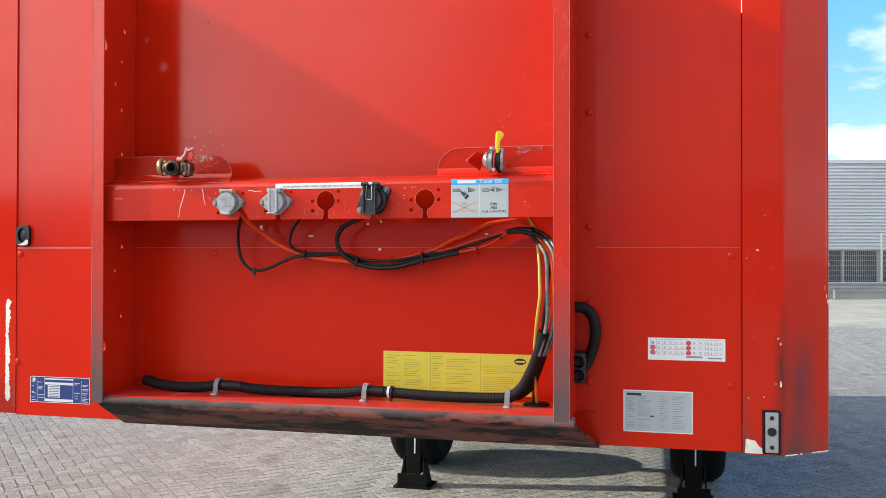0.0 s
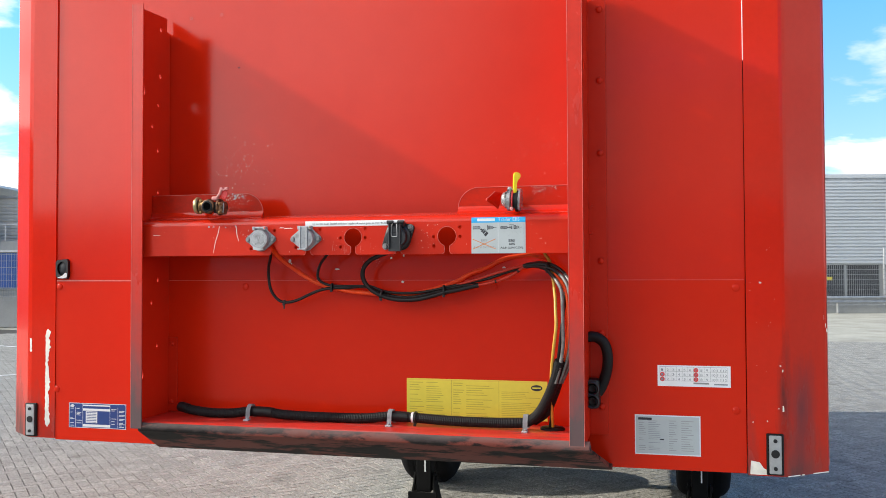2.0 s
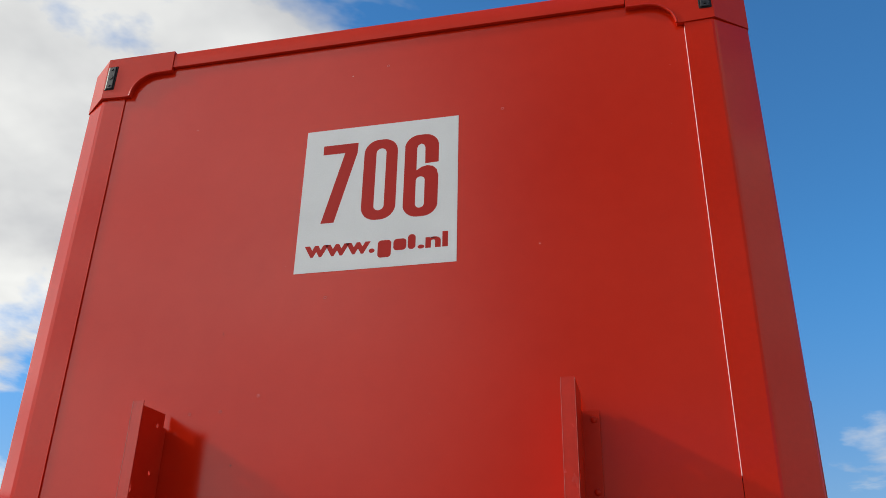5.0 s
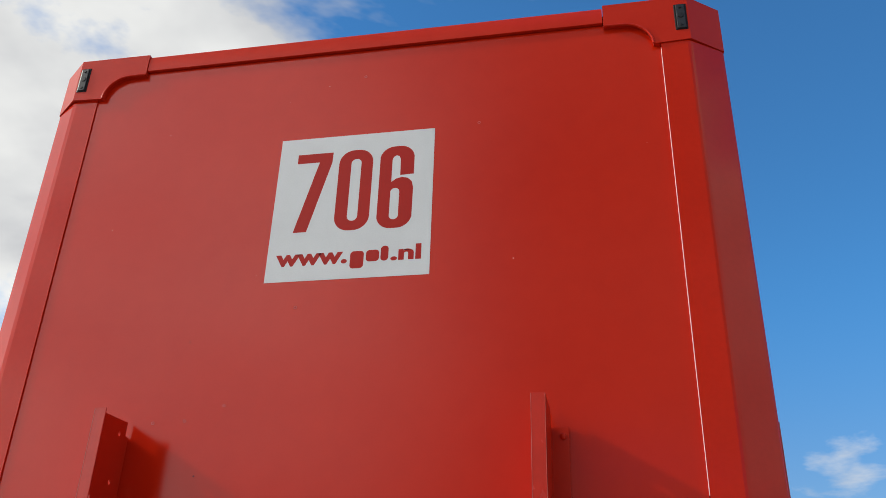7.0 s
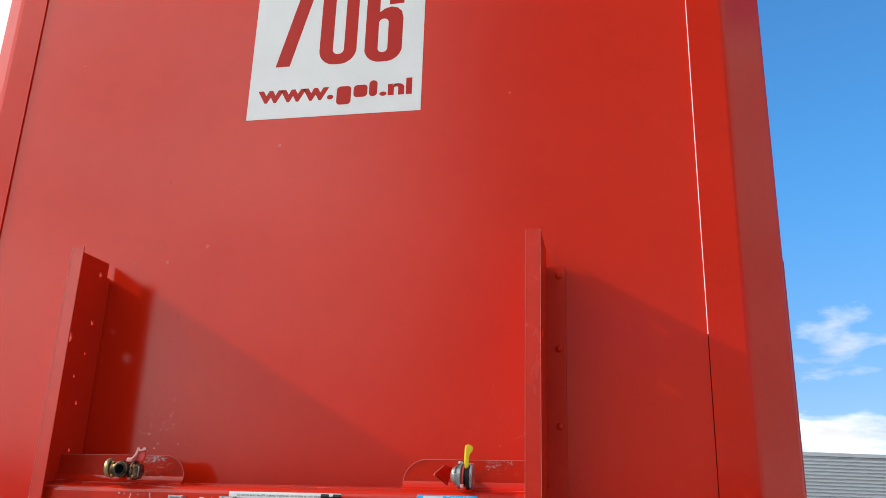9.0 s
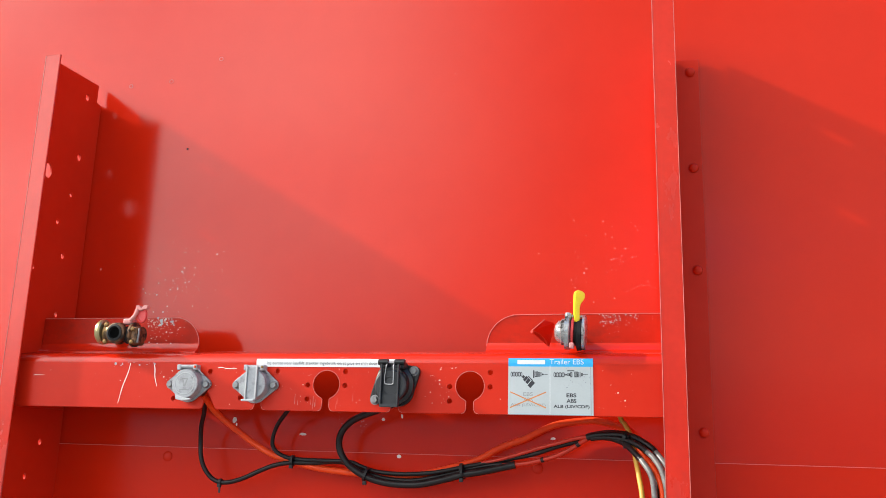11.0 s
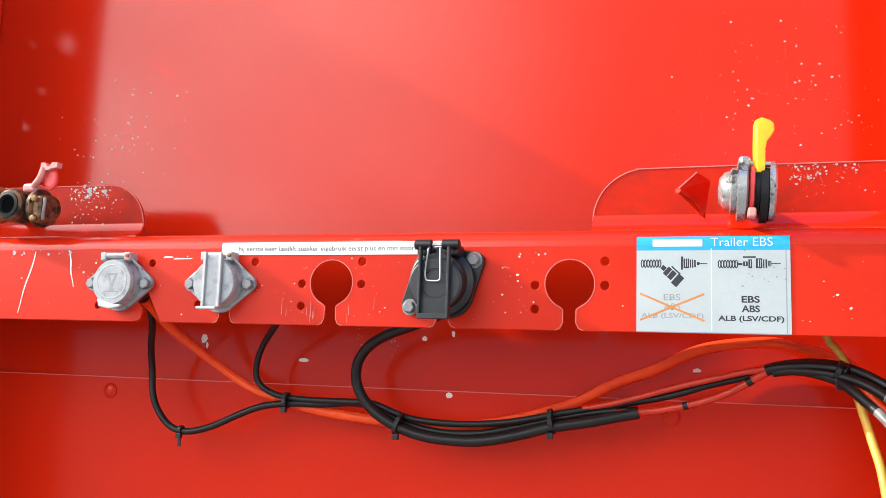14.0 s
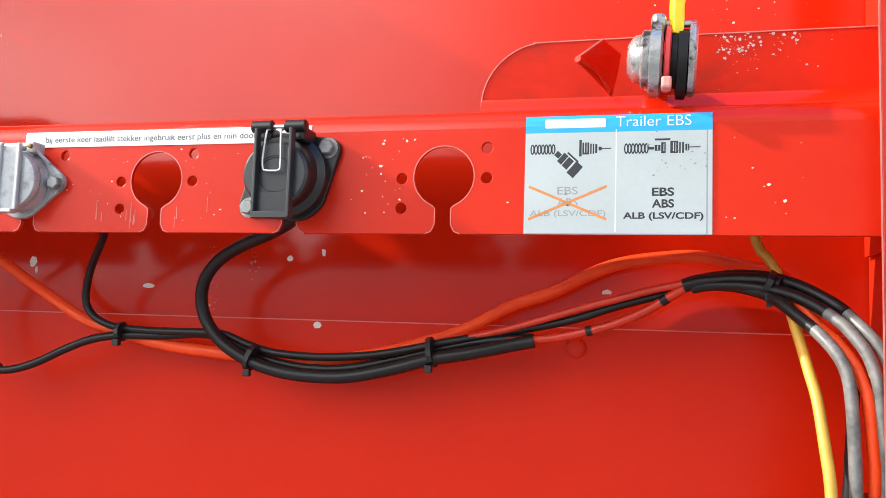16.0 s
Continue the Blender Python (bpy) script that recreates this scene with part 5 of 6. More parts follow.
cr = thing("air_coupling", "grey air-brake coupling with a yellow lever standing up", "air coupling", "air-brake couplings")
cy, cz = -0.203, 2.004        # drawn here, then set into its place below
stack([("dome", 0.0, [(0.0, 0.003), (0.012, 0.004), (0.019, 0.009), (0.0205, 0.014), (0.024, 0.016), (0.024, 0.021)], zinc_dirty),
       ("clamp_plate", 0.021, [(0.024, 0), (0.0315, 0.001), (0.0315, 0.0085), (0.028, 0.0105)], zinc_dirty),
       ("seal_ring", 0.0325, [(0.026, 0), (0.028, 0.001), (0.028, 0.004), (0.026, 0.005)], disc_red),
       ("rubber_seal", 0.0375, [(0.0235, 0), (0.024, 0.004), (0.024, 0.011), (0.022, 0.0135)], rubber),
       ("end_plate", 0.0505, [(0.023, 0), (0.031, 0.0008), (0.031, 0.005), (0.029, 0.0068), (0.0, 0.0068)], zinc_dirty)], 0.4365, cy, cz, cr)
part("side_lug", box(0.4575, 0.469, cy - 0.02, cy + 0.02, cz + 0.018, cz + 0.0335, 0.004), zinc_dirty, cr)
part("lower_claw", box(0.468, 0.476, cy - 0.027, cy - 0.012, cz - 0.031, cz - 0.021, 0.002), handle_pink, cr)
part("grime_ring", turned([(0.0235, 0), (0.0285, 0.001), (0.0285, 0.008), (0.0235, 0.009)], along_x(0.4785, cy, cz - 0.004), 24), rubber, cr, "black grimy underside", smooth=True)
part("pivot_pin", turned([(0.003, -0.012), (0.003, 0.016)], along_x(0.476, cy - 0.008, cz + 0.0275), 12), steel, cr)
lev = [(0.4715, 2.026), (0.4805, 2.024), (0.4812, 2.036), (0.4815, 2.050), (0.4832, 2.0575), (0.4885, 2.0645), (0.4912, 2.0695), (0.4908, 2.0765), (0.4865, 2.0798), (0.4785, 2.0818), (0.4742, 2.0795), (0.4722, 2.0740), (0.4714, 2.050)]
bm = plate(lev, (), lambda u, v, d: (u, cy - 0.015 + d, v), 0.010, 0.0022)
part("lever", bm, lever_yellow, cr, "bright yellow plastic lever", smooth=True)
part("threaded_stub", turned([(0.011, 0), (0.011, 0.07), (0.016, 0.071), (0.016, 0.091)], Matrix.Translation((0.462, cy + 0.012, cz)) @ pose(0, 0, 0, -90), 18), zinc, cr, smooth=True)

for o in cr.children:
    if o.name.startswith("lever"):
        o.matrix_local = Matrix.Translation((0.4715, -0.177, 0.0015)) @ pose(0, 0, 0, 0, 0, 24) @ Matrix.Translation((-0.4765, 0.010 - cy, 0))
    else:
        o.matrix_local = Matrix.Translation((0.4610, -0.165, cz + 0.0085)) @ Matrix.Diagonal((1, 0.95, 0.97, 1)) @ pose(0, 0, 0, 0, 3, 0) @ Matrix.Translation((-0.465, -cy, -cz))

cl = thing("air_coupling", "tarnished yellow-zinc air-brake coupling with a faded red flap", "air coupling", "air-brake couplings")
ly_, lz, CLX = -0.177, 2.008, -0.017
part("body", turned([(0.020, 0), (0.0215, 0.004), (0.021, 0.02), (0.0235, 0.026), (0.0235, 0.034), (0.018, 0.04)], along_x(-0.425, ly_, lz), 26), brass, cl, smooth=True)
part("end_disc", turned([(0.0, -0.002), (0.0255, -0.002), (0.0268, 0.0005), (0.0268, 0.006), (0.024, 0.009)], along_x(-0.4375, ly_, lz + 0.003), 26), brass_light, cl, "pale gold end disc", smooth=True)
part("mouth", turned([(0.0215, 0), (0.0222, 0.004), (0.0215, 0.009), (0.0175, 0.0115), (0.015, 0.011), (0.013, 0.003), (0.0, 0.002)], at_front(-0.388, ly_ - 0.018, lz - 0.002), 28), copper_cast, cl, smooth=True)
part("rubber_seal", turned([(0.0178, 0.0), (0.0178, 0.0055), (0.0135, 0.0062), (0.0110, 0.0012), (0.0, 0.0008)], at_front(-0.388, ly_ - 0.0258, lz - 0.002), 24), rubber, cl, smooth=True)
part("rubber_boot", turned([(0.017, 0), (0.019, 0.003), (0.017, 0.006), (0.0185, 0.009), (0.0165, 0.013)], along_x(-0.3745, ly_ - 0.004, lz - 0.004), 22), rubber, cl, smooth=True)
part("end_plate", turned([(0.018, 0), (0.0265, 0.001), (0.0265, 0.006), (0.024, 0.0075), (0.019, 0.009), (0.017, 0.022), (0.0, 0.023)], along_x(-0.3615, ly_, lz - 0.003), 24), copper_cast, cl, smooth=True)
part("end_casting", box(-0.357, -0.338, ly_ - 0.022, ly_ + 0.012, lz - 0.026, lz + 0.012, 0.006), copper_cast, cl)
part("bare_edge", tube([(-0.3365, ly_ - 0.018, lz + 0.008), (-0.3355, ly_ - 0.020, lz - 0.006), (-0.338, ly_ - 0.018, lz - 0.022)], 0.0022, 8, 0.004), bolt_zinc, cl, "bare metal edge of the casting")
for x, dz in ((-0.4115, 0.016), (-0.4115, -0.02), (-0.3475, 0.0065), (-0.3475, -0.021)):
    part("screw", turned([(0.0052, 0), (0.0055, 0.002), (0.004, 0.0045), (0, 0.005)], at_front(x, ly_ - 0.0235, lz + dz), 12), brass, cl)
part("handle_arm", tube([(-0.372, ly_ - 0.006, lz + 0.024), (-0.363, ly_ - 0.01, lz + 0.029), (-0.354, ly_ - 0.012, lz + 0.038), (-0.349, ly_ - 0.012, lz + 0.052)], 0.0042, 10, 0.003), handle_pink, cl, "faded red lever arm")
part("handle_foot", box(-0.383, -0.362, ly_ - 0.012, ly_ + 0.012, lz + 0.018, lz + 0.031, 0.004), handle_pink, cl)
part("flap", turned([(0.0, 0), (0.0135, 0), (0.0135, 0.004), (0.0105, 0.005), (0.0095, 0.0038), (0.0, 0.0038)], at_front(-0.3405, ly_ - 0.004, lz + 0.037) @ Matrix.Diagonal((0.8, 1.15, 1, 1)), 22), disc_red, cl, "round red flap")
part("handle_grip", plate([(-0.353, lz + 0.049), (-0.341, lz + 0.0475), (-0.335, lz + 0.05), (-0.326, lz + 0.0515), (-0.3255, lz + 0.058), (-0.334, lz + 0.0585), (-0.339, lz + 0.053), (-0.343, lz + 0.0535), (-0.346, lz + 0.0585), (-0.3525, lz + 0.0585)], (), lambda u, v, d: (u, ly_ - 0.014 + d, v), 0.01), handle_pink, cl, "pink faded grip")
part("threaded_stub", tube([(-0.402, ly_, lz + 0.002), (-0.442, -0.15, lz + 0.002), (-0.478, TAB_Y + 0.001, lz + 0.002)], 0.008, 12), brass, cl, smooth=True)
# no hollow here: a flat near-black disc paints the mouth's inner shade
part("bore", turned([(0.0128, 0.0), (0.0128, 0.0004), (0.0, 0.0004)], at_front(-0.388, ly_ - 0.0272, lz - 0.002), 24), bore_shade, cl, "flat black disc for the shade inside the mouth")

for o in cl.children:
    if not o.name.startswith("threaded"):
        o.matrix_local = Matrix.Translation((-0.3925 + CLX, ly_, lz + 0.0035)) @ Matrix.Scale(0.91, 4) @ Matrix.Translation((0.388, -ly_, -lz))

# bent-out flap of the tab beside the coupling
BT, BL, BR, BB, BB2, BL2 = [(0.4125, -0.150, 2.036), (0.394, -0.172, 2.0145), (0.426, -0.112, 2.035), (0.423, -0.120, 2.012), (0.420, -0.140, 1.989), (0.397, -0.171, 2.008)]
bm = bmesh.new()
q = [bm.verts.new(p) for p in (BL, BT, BR, BB)]
bm.faces.new(q)
q2 = [bm.verts.new(p) for p in (BL2, BB2)]
bm.faces.new((q[0], q[3], q2[1], q2[0]))
bmesh.ops.solidify(bm, geom=bm.faces[:], thickness=0.0025)
part("bent_flap", bm, red_steel, bar, "red flap bent out of the tab")
part("flap_edge", tube([Vector(BL) + Vector((0, -0.002, -0.002)), (Vector(BL) + Vector(BB)) / 2 + Vector((-0.003, -0.004, -0.006)), Vector(BB2) + Vector((-0.002, -0.002, 0.004))], 0.0030, 8, 0.006), red_steel, bar, "bright torn edge of the flap", smooth=True)
part("worn_rim", tube([BL, (Vector(BL) + Vector(BT)) / 2, BT], 0.0008, 6, 0.01), edge_grey, bar)


# ---- cables below the bar ----
def cable(label, pts, r, mat, name="cable", n=10):
    c = thing(name, label, "cable", "cables below the bar")
    part("sheath", tube(pts, r, n, 0.007), mat, c, smooth=True)
    return c


def tie(parent, x, y, z, r, turn=0.0, tail=0.003):
    band = turned([(r, -0.0024), (r + 0.0012, -0.0024), (r + 0.0012, 0.0024), (r, 0.0024)], Matrix.Translation((x, y, z)) @ pose(0, 0, 0, 0, 90 + turn, 0), 14)
    knot = part("cable_tie", band, plastic, parent)
    part("tie_lock", box(x - 0.0036, x + 0.0036, y - r * 0.7 - 0.0035, y - r * 0.7 + 0.0025, z - r - 0.0055, z - r + 0.0015, 0.0008), plastic, knot)
    if tail > 0.004:
        part("tie_tail", box(x - 0.0022, x + 0.0022, y - r * 0.6, y - r * 0.6 + 0.0014, z - r - 0.004 - tail, z - r - 0.004, 0.0004), plastic, knot)


CY = -0.05
c1 = cable("thin black cable sagging from the round-lidded socket", [(-0.246, -0.14, 1.905), (-0.253, -0.12, 1.889), (-0.262, -0.098, 1.868), (-0.280, -0.072, 1.842), (-0.291, CY, 1.813), (-0.286, CY, 1.776), (-0.272, CY, 1.751), (-0.252, CY, 1.7355), (-0.227, CY, 1.7325), (-0.194, CY, 1.741), (-0.158, CY, 1.757), (-0.126, CY, 1.769), (-0.090, CY, 1.7745), (-0.04, CY + 0.004, 1.776), (0.0, CY + 0.004, 1.779), (0.031, CY + 0.004, 1.774), (0.063, CY + 0.006, 1.760), (0.095, CY + 0.006, 1.7515), (0.131, CY + 0.006, 1.7485), (0.167, CY + 0.006, 1.751), (0.207, CY + 0.006, 1.760), (0.246, CY + 0.004, 1.770), (0.285, CY + 0.002, 1.779), (0.323, CY, 1.7845), (0.347, CY, 1.786)], 0.0044, cable_black)
tie(c1, -0.240, CY, 1.7335, 0.005, 0, 0.012)
tie(c1, -0.089, CY - 0.002, 1.7785, 0.0092)
part("bared_wire", tube([(0.324, -0.056, 1.782), (0.366, -0.058, 1.787), (0.393, -0.062, 1.793), (0.418, -0.068, 1.800), (0.438, -0.075, 1.808), (0.455, -0.080, 1.817), (0.472, -0.086, 1.828), (0.487, -0.092, 1.8365)], 0.0042, 10, 0.007), wire_red, c1, "red inner wire where the black sheath ends", smooth=True)
for p, q in (((0.3965, -0.0626, 1.7937), (0.4015, -0.0638, 1.7952)), ((0.462, -0.0825, 1.8215), (0.467, -0.0842, 1.8250))):
    part("black_band", tube([p, [(u + v) / 2 for u, v in zip(p, q)], q], 0.0047, 10, 0.002), cable_black, c1, "short scrap of black sheath", smooth=True)
c2 = cable("thin black cable hanging from the barred socket", [(-0.070, -0.125, 1.893), (-0.082, -0.102, 1.876), (-0.099, -0.085, 1.863), (-0.118, -0.068, 1.847), (-0.131, -0.056, 1.827), (-0.135, CY, 1.808), (-0.125, CY, 1.794), (-0.105, CY, 1.785), (-0.088, CY, 1.7822), (-0.058, CY, 1.7805), (-0.012, CY, 1.7805), (0.026, CY, 1.780), (0.056, CY, 1.770), (0.084, CY, 1.763), (0.132, CY, 1.7605), (0.185, CY, 1.764), (0.225, CY, 1.771), (0.253, CY, 1.7775), (0.286, CY, 1.784), (0.312, -0.050, 1.789), (0.365, -0.052, 1.800), (0.392, -0.056, 1.807), (0.418, -0.062, 1.816), (0.443, -0.070, 1.823), (0.463, -0.076, 1.828), (0.486, -0.088, 1.836)], 0.0040, cable_black)
c3 = cable("thick black cable looping down from the large socket", [(0.152, -0.145, 1.896), (0.131, -0.13, 1.885), (0.102, -0.112, 1.876), (0.066, -0.095, 1.866), (0.035, -0.08, 1.853), (0.015, -0.07, 1.834), (0.008, -0.062, 1.814), (0.012, -0.06, 1.796), (0.026, -0.06, 1.777), (0.045, -0.06, 1.763), (0.070, -0.06, 1.7515), (0.101, -0.06, 1.744), (0.137, -0.06, 1.7415), (0.172, -0.06, 1.7435), (0.211, -0.06, 1.752), (0.250, -0.06, 1.763), (0.288, -0.06, 1.770), (0.325, -0.058, 1.7785), (0.348, -0.058, 1.7835)], 0.0064, cable_black)
tie(c3, 0.064, CY - 0.006, 1.757, 0.0125, 20)
tie(c3, 0.250, CY - 0.006, 1.7695, 0.0135, -10)
cable("bright red cable draped from socket to arch", [(-0.246, -0.14, 1.898), (-0.24, -0.09, 1.866), (-0.215, -0.06, 1.838), (-0.183, CY + 0.008, 1.812), (-0.140, CY + 0.008, 1.790), (-0.095, CY + 0.010, 1.777), (-0.043, CY + 0.010, 1.766), (0.011, CY + 0.012, 1.7605), (0.056, CY + 0.013, 1.757), (0.100, CY + 0.014, 1.754), (0.151, CY + 0.014, 1.758), (0.204, CY + 0.012, 1.769), (0.242, -0.034, 1.78), (0.28, -0.03, 1.794), (0.318, -0.026, 1.815), (0.361, -0.023, 1.831), (0.388, -0.021, 1.845), (0.415, -0.02, 1.857), (0.442, -0.02, 1.863), (0.468, -0.021, 1.866), (0.489, -0.023, 1.867), (0.509, -0.03, 1.864), (0.53, -0.045, 1.858), (0.549, -0.07, 1.851), (0.558, -0.09, 1.845), (0.575, -0.12, 1.828)], 0.0062, cable_red)
cable("thin red wire along the bundle", [(0.285, -0.050, 1.785), (0.312, -0.052, 1.791), (0.339, -0.055, 1.7985), (0.381, -0.060, 1.8115), (0.405, -0.066, 1.8185), (0.431, -0.074, 1.8255), (0.455, -0.082, 1.832), (0.472, -0.088, 1.8355), (0.486, -0.093, 1.839)], 0.0036, wire_red)
arch = cable("black taped cable bundle arching towards the upright", [(0.481, -0.090, 1.8355), (0.490, -0.093, 1.8385), (0.502, -0.097, 1.8400), (0.524, -0.105, 1.8410), (0.545, -0.113, 1.8395), (0.556, -0.120, 1.836)], 0.0062, cable_black, name="cable_bundle")
part("shrunk_end", turned([(0.0040, -0.004), (0.0056, -0.002), (0.0066, 0.003), (0.0063, 0.010)], Matrix.Translation((0.486, -0.0915, 1.8372)) @ pose(0, 0, 0, 0, 76, 0), 14), cable_black, arch, "shrunk black end of the tape", smooth=True)
tie(arch, 0.546, -0.115, 1.8375, 0.0098, 25, 0.006)
for bare, sleeve in (([(0.500, -0.094, 1.8365), (0.522, -0.104, 1.8345), (0.543, -0.118, 1.828), (0.554, -0.132, 1.820), (0.565, -0.145, 1.809), (0.574, -0.155, 1.800)], [(0.574, -0.155, 1.800), (0.581, -0.165, 1.791), (0.588, -0.172, 1.780), (0.592, -0.178, 1.768), (0.594, -0.181, 1.752), (0.595, -0.184, 1.722), (0.5955, -0.186, 1.683), (0.5955, -0.186, 1.63), (0.588, -0.180, 1.58), (0.574, -0.165, 1.53)]),
                     ([(0.488, -0.091, 1.8335), (0.504, -0.099, 1.836), (0.526, -0.109, 1.8355), (0.547, -0.119, 1.832), (0.565, -0.131, 1.826), (0.578, -0.142, 1.818), (0.584, -0.148, 1.813)], [(0.584, -0.148, 1.813), (0.593, -0.157, 1.805), (0.601, -0.165, 1.794), (0.607, -0.172, 1.783), (0.611, -0.177, 1.769), (0.6135, -0.180, 1.753), (0.615, -0.18, 1.69), (0.612, -0.178, 1.63), (0.602, -0.172, 1.58), (0.582, -0.158, 1.53)]),
                     ([(0.490, -0.090, 1.839), (0.500, -0.093, 1.842), (0.522, -0.100, 1.8445), (0.544, -0.109, 1.843), (0.562, -0.119, 1.838), (0.579, -0.131, 1.829), (0.594, -0.142, 1.818), (0.598, -0.148, 1.813)], [(0.598, -0.148, 1.813), (0.606, -0.158, 1.803), (0.614, -0.167, 1.792), (0.6215, -0.171, 1.775), (0.627, -0.174, 1.74), (0.627, -0.175, 1.69), (0.622, -0.172, 1.63), (0.610, -0.166, 1.58), (0.588, -0.152, 1.53)])):
    b = cable("black cable with a grey worn sleeve dropping beside the upright", bare, 0.0049, cable_black)
    part("grey_sleeve", tube(sleeve, 0.0048, 10, 0.008), cable_grey, b, "grey worn sleeve", smooth=True)
cable("orange-red cable dropping beside the upright", [(0.568, -0.126, 1.822), (0.580, -0.138, 1.803), (0.589, -0.150, 1.793), (0.596, -0.160, 1.782), (0.6015, -0.168, 1.771), (0.605, -0.174, 1.758), (0.6065, -0.177, 1.750), (0.6085, -0.180, 1.718), (0.609, -0.180, 1.683), (0.602, -0.174, 1.61), (0.578, -0.152, 1.53)], 0.0046, cable_red)
yc = cable("yellow cable hanging from the bar into the shelf", [(0.528, -0.095, 1.945), (0.538, -0.10, 1.874), (0.546, -0.103, 1.861), (0.5535, -0.108, 1.847), (0.559, -0.115, 1.829), (0.5625, -0.125, 1.811), (0.567, -0.138, 1.788), (0.571, -0.152, 1.766), (0.574, -0.164, 1.748), (0.576, -0.178, 1.72), (0.5785, -0.19, 1.682), (0.575, -0.19, 1.65), (0.568, -0.18, 1.60), (0.561, -0.155, 1.54), (0.556, -0.10, 1.45), (0.554, -0.06, 1.39)], 0.0043, cable_yellow)
yc2 = cable("thin dark cable beside the yellow one", [(0.600, -0.160, 1.770), (0.597, -0.168, 1.73), (0.590, -0.176, 1.66), (0.577, -0.16, 1.56), (0.558, -0.1, 1.46), (0.545, -0.06, 1.39)], 0.0045, cable_black)
grom = thing("grommet", "flat black rubber grommet where cables pass the shelf", "grommet")
part("ring", turned([(0.034, 0), (0.034, 0.004), (0.028, 0.008), (0.0, 0.008)], Matrix.Translation((0.552, -0.055, SHELF_Z)) @ Matrix.Diagonal((1, 0.75, 1, 1)), 24), rubber, grom, smooth=True)

# corrugated conduit clipped to the shelf
cond = thing("corrugated_conduit", "black corrugated conduit clipped along the shelf", "conduit")
cpts = [(-0.578, -0.06, 1.4165), (-0.53, -0.07, 1.4085), (-0.46, -0.08, 1.4042), (-0.39, -0.08, 1.4055), (-0.336, -0.08, 1.4125), (-0.28, -0.08, 1.4120), (-0.22, -0.08, 1.4060), (-0.10, -0.08, 1.4042), (0.02, -0.08, 1.4055), (0.096, -0.08, 1.4135), (0.162, -0.08, 1.4125), (0.26, -0.085, 1.4085), (0.36, -0.085, 1.4075), (0.45, -0.085, 1.409), (0.49, -0.088, 1.415), (0.522, -0.10, 1.442), (0.548, -0.125, 1.485), (0.570, -0.155, 1.535), (0.586, -0.176, 1.59)]
part("corrugated_tube", tube(cpts, 0.0138, 14, 0.0025, 0.03), conduit_mat, cond, smooth=False)
part("second_tube", tube([(0.505, -0.072, 1.412), (0.54, -0.085, 1.44), (0.562, -0.115, 1.485), (0.582, -0.145, 1.54), (0.594, -0.166, 1.60)], 0.0105, 12, 0.0025, 0.03), conduit_mat, cond)
for pts in (((-0.318, -0.0802, 1.4128), (-0.29, -0.0802, 1.4126), (-0.262, -0.0802, 1.4108)), ((0.108, -0.0802, 1.4137), (0.13, -0.0802, 1.4135), (0.150, -0.0802, 1.4128)), ((-0.575, -0.0608, 1.4160), (-0.56, -0.0635, 1.4135), (-0.545, -0.0667, 1.4110))):
    part("tape_wrap", tube(pts, 0.0149, 14, 0.008), rubber, cond, "black tape wrapped round the conduit", smooth=True)
part("white_tie", turned([(0.0143, -0.003), (0.0156, -0.003), (0.0156, 0.003), (0.0143, 0.003)], along_x(0.164, -0.081, 1.4125), 18), white_film, cond, "white tie round the conduit")
tie(cond, 0.172, -0.081, 1.4125, 0.0165, 0, 0.003)
for x, y in ((-0.332, -0.08), (0.1, -0.08), (0.484, -0.085)):
    cz_ = 1.411
    hoop = [(x, y - 0.026, SHELF_Z + 0.002), (x, y - 0.0225, cz_ - 0.005), (x, y - 0.0205, cz_ + 0.008), (x, y - 0.01, cz_ + 0.021), (x, y + 0.004, cz_ + 0.0225), (x, y + 0.018, cz_ + 0.012), (x, y + 0.021, cz_ - 0.004), (x, y + 0.022, SHELF_Z + 0.002)]
    path = smooth_path(hoop, 0.004)
    bm = bmesh.new()
    ins = [bm.verts.new(p + Vector((-0.0065, 0, 0))) for p in path]
    out = [bm.verts.new(p + Vector((0.0065, 0, 0))) for p in path]
    for k in range(len(path) - 1):
        bm.faces.new((ins[k], out[k], out[k + 1], ins[k + 1]))
    bmesh.ops.solidify(bm, geom=bm.faces[:], thickness=0.0035)
    box(x - 0.008, x + 0.008, y - 0.036, y - 0.02, SHELF_Z, SHELF_Z + 0.004, 0.001, bm)
    part("clamp", bm, clamp_grey, cond, "grey plastic saddle clamp")
    part("clamp_screw", turned([(0.004, 0), (0.004, 0.003), (0, 0.003)], Matrix.Translation((x, y - 0.029, SHELF_Z + 0.004)), 8), steel, cond)

# parked twin dummy coupling with its hose on the flange of the upright
park = thing("parking_socket", "black twin parking socket with a short black hose", "socket")
part("body", box(0.626, 0.680, -0.06, -0.0095, 1.45, 1.53, 0.01), plastic, park)
for z in (1.5055, 1.4715):
    part("ring", turned([(0.0185, 0), (0.0195, 0.003), (0.0195, 0.012), (0.0165, 0.014), (0.0145, 0.012), (0.0145, 0.002), (0.0, 0.002)], at_front(0.66, -0.058, z), 26), plastic_grey, park, "open round mouth", smooth=True)
    part("inner_ring", turned([(0.0105, 0), (0.0105, 0.006), (0.0085, 0.007), (0.0, 0.003)], at_front(0.66, -0.0598, z), 20), rubber, park, smooth=True)
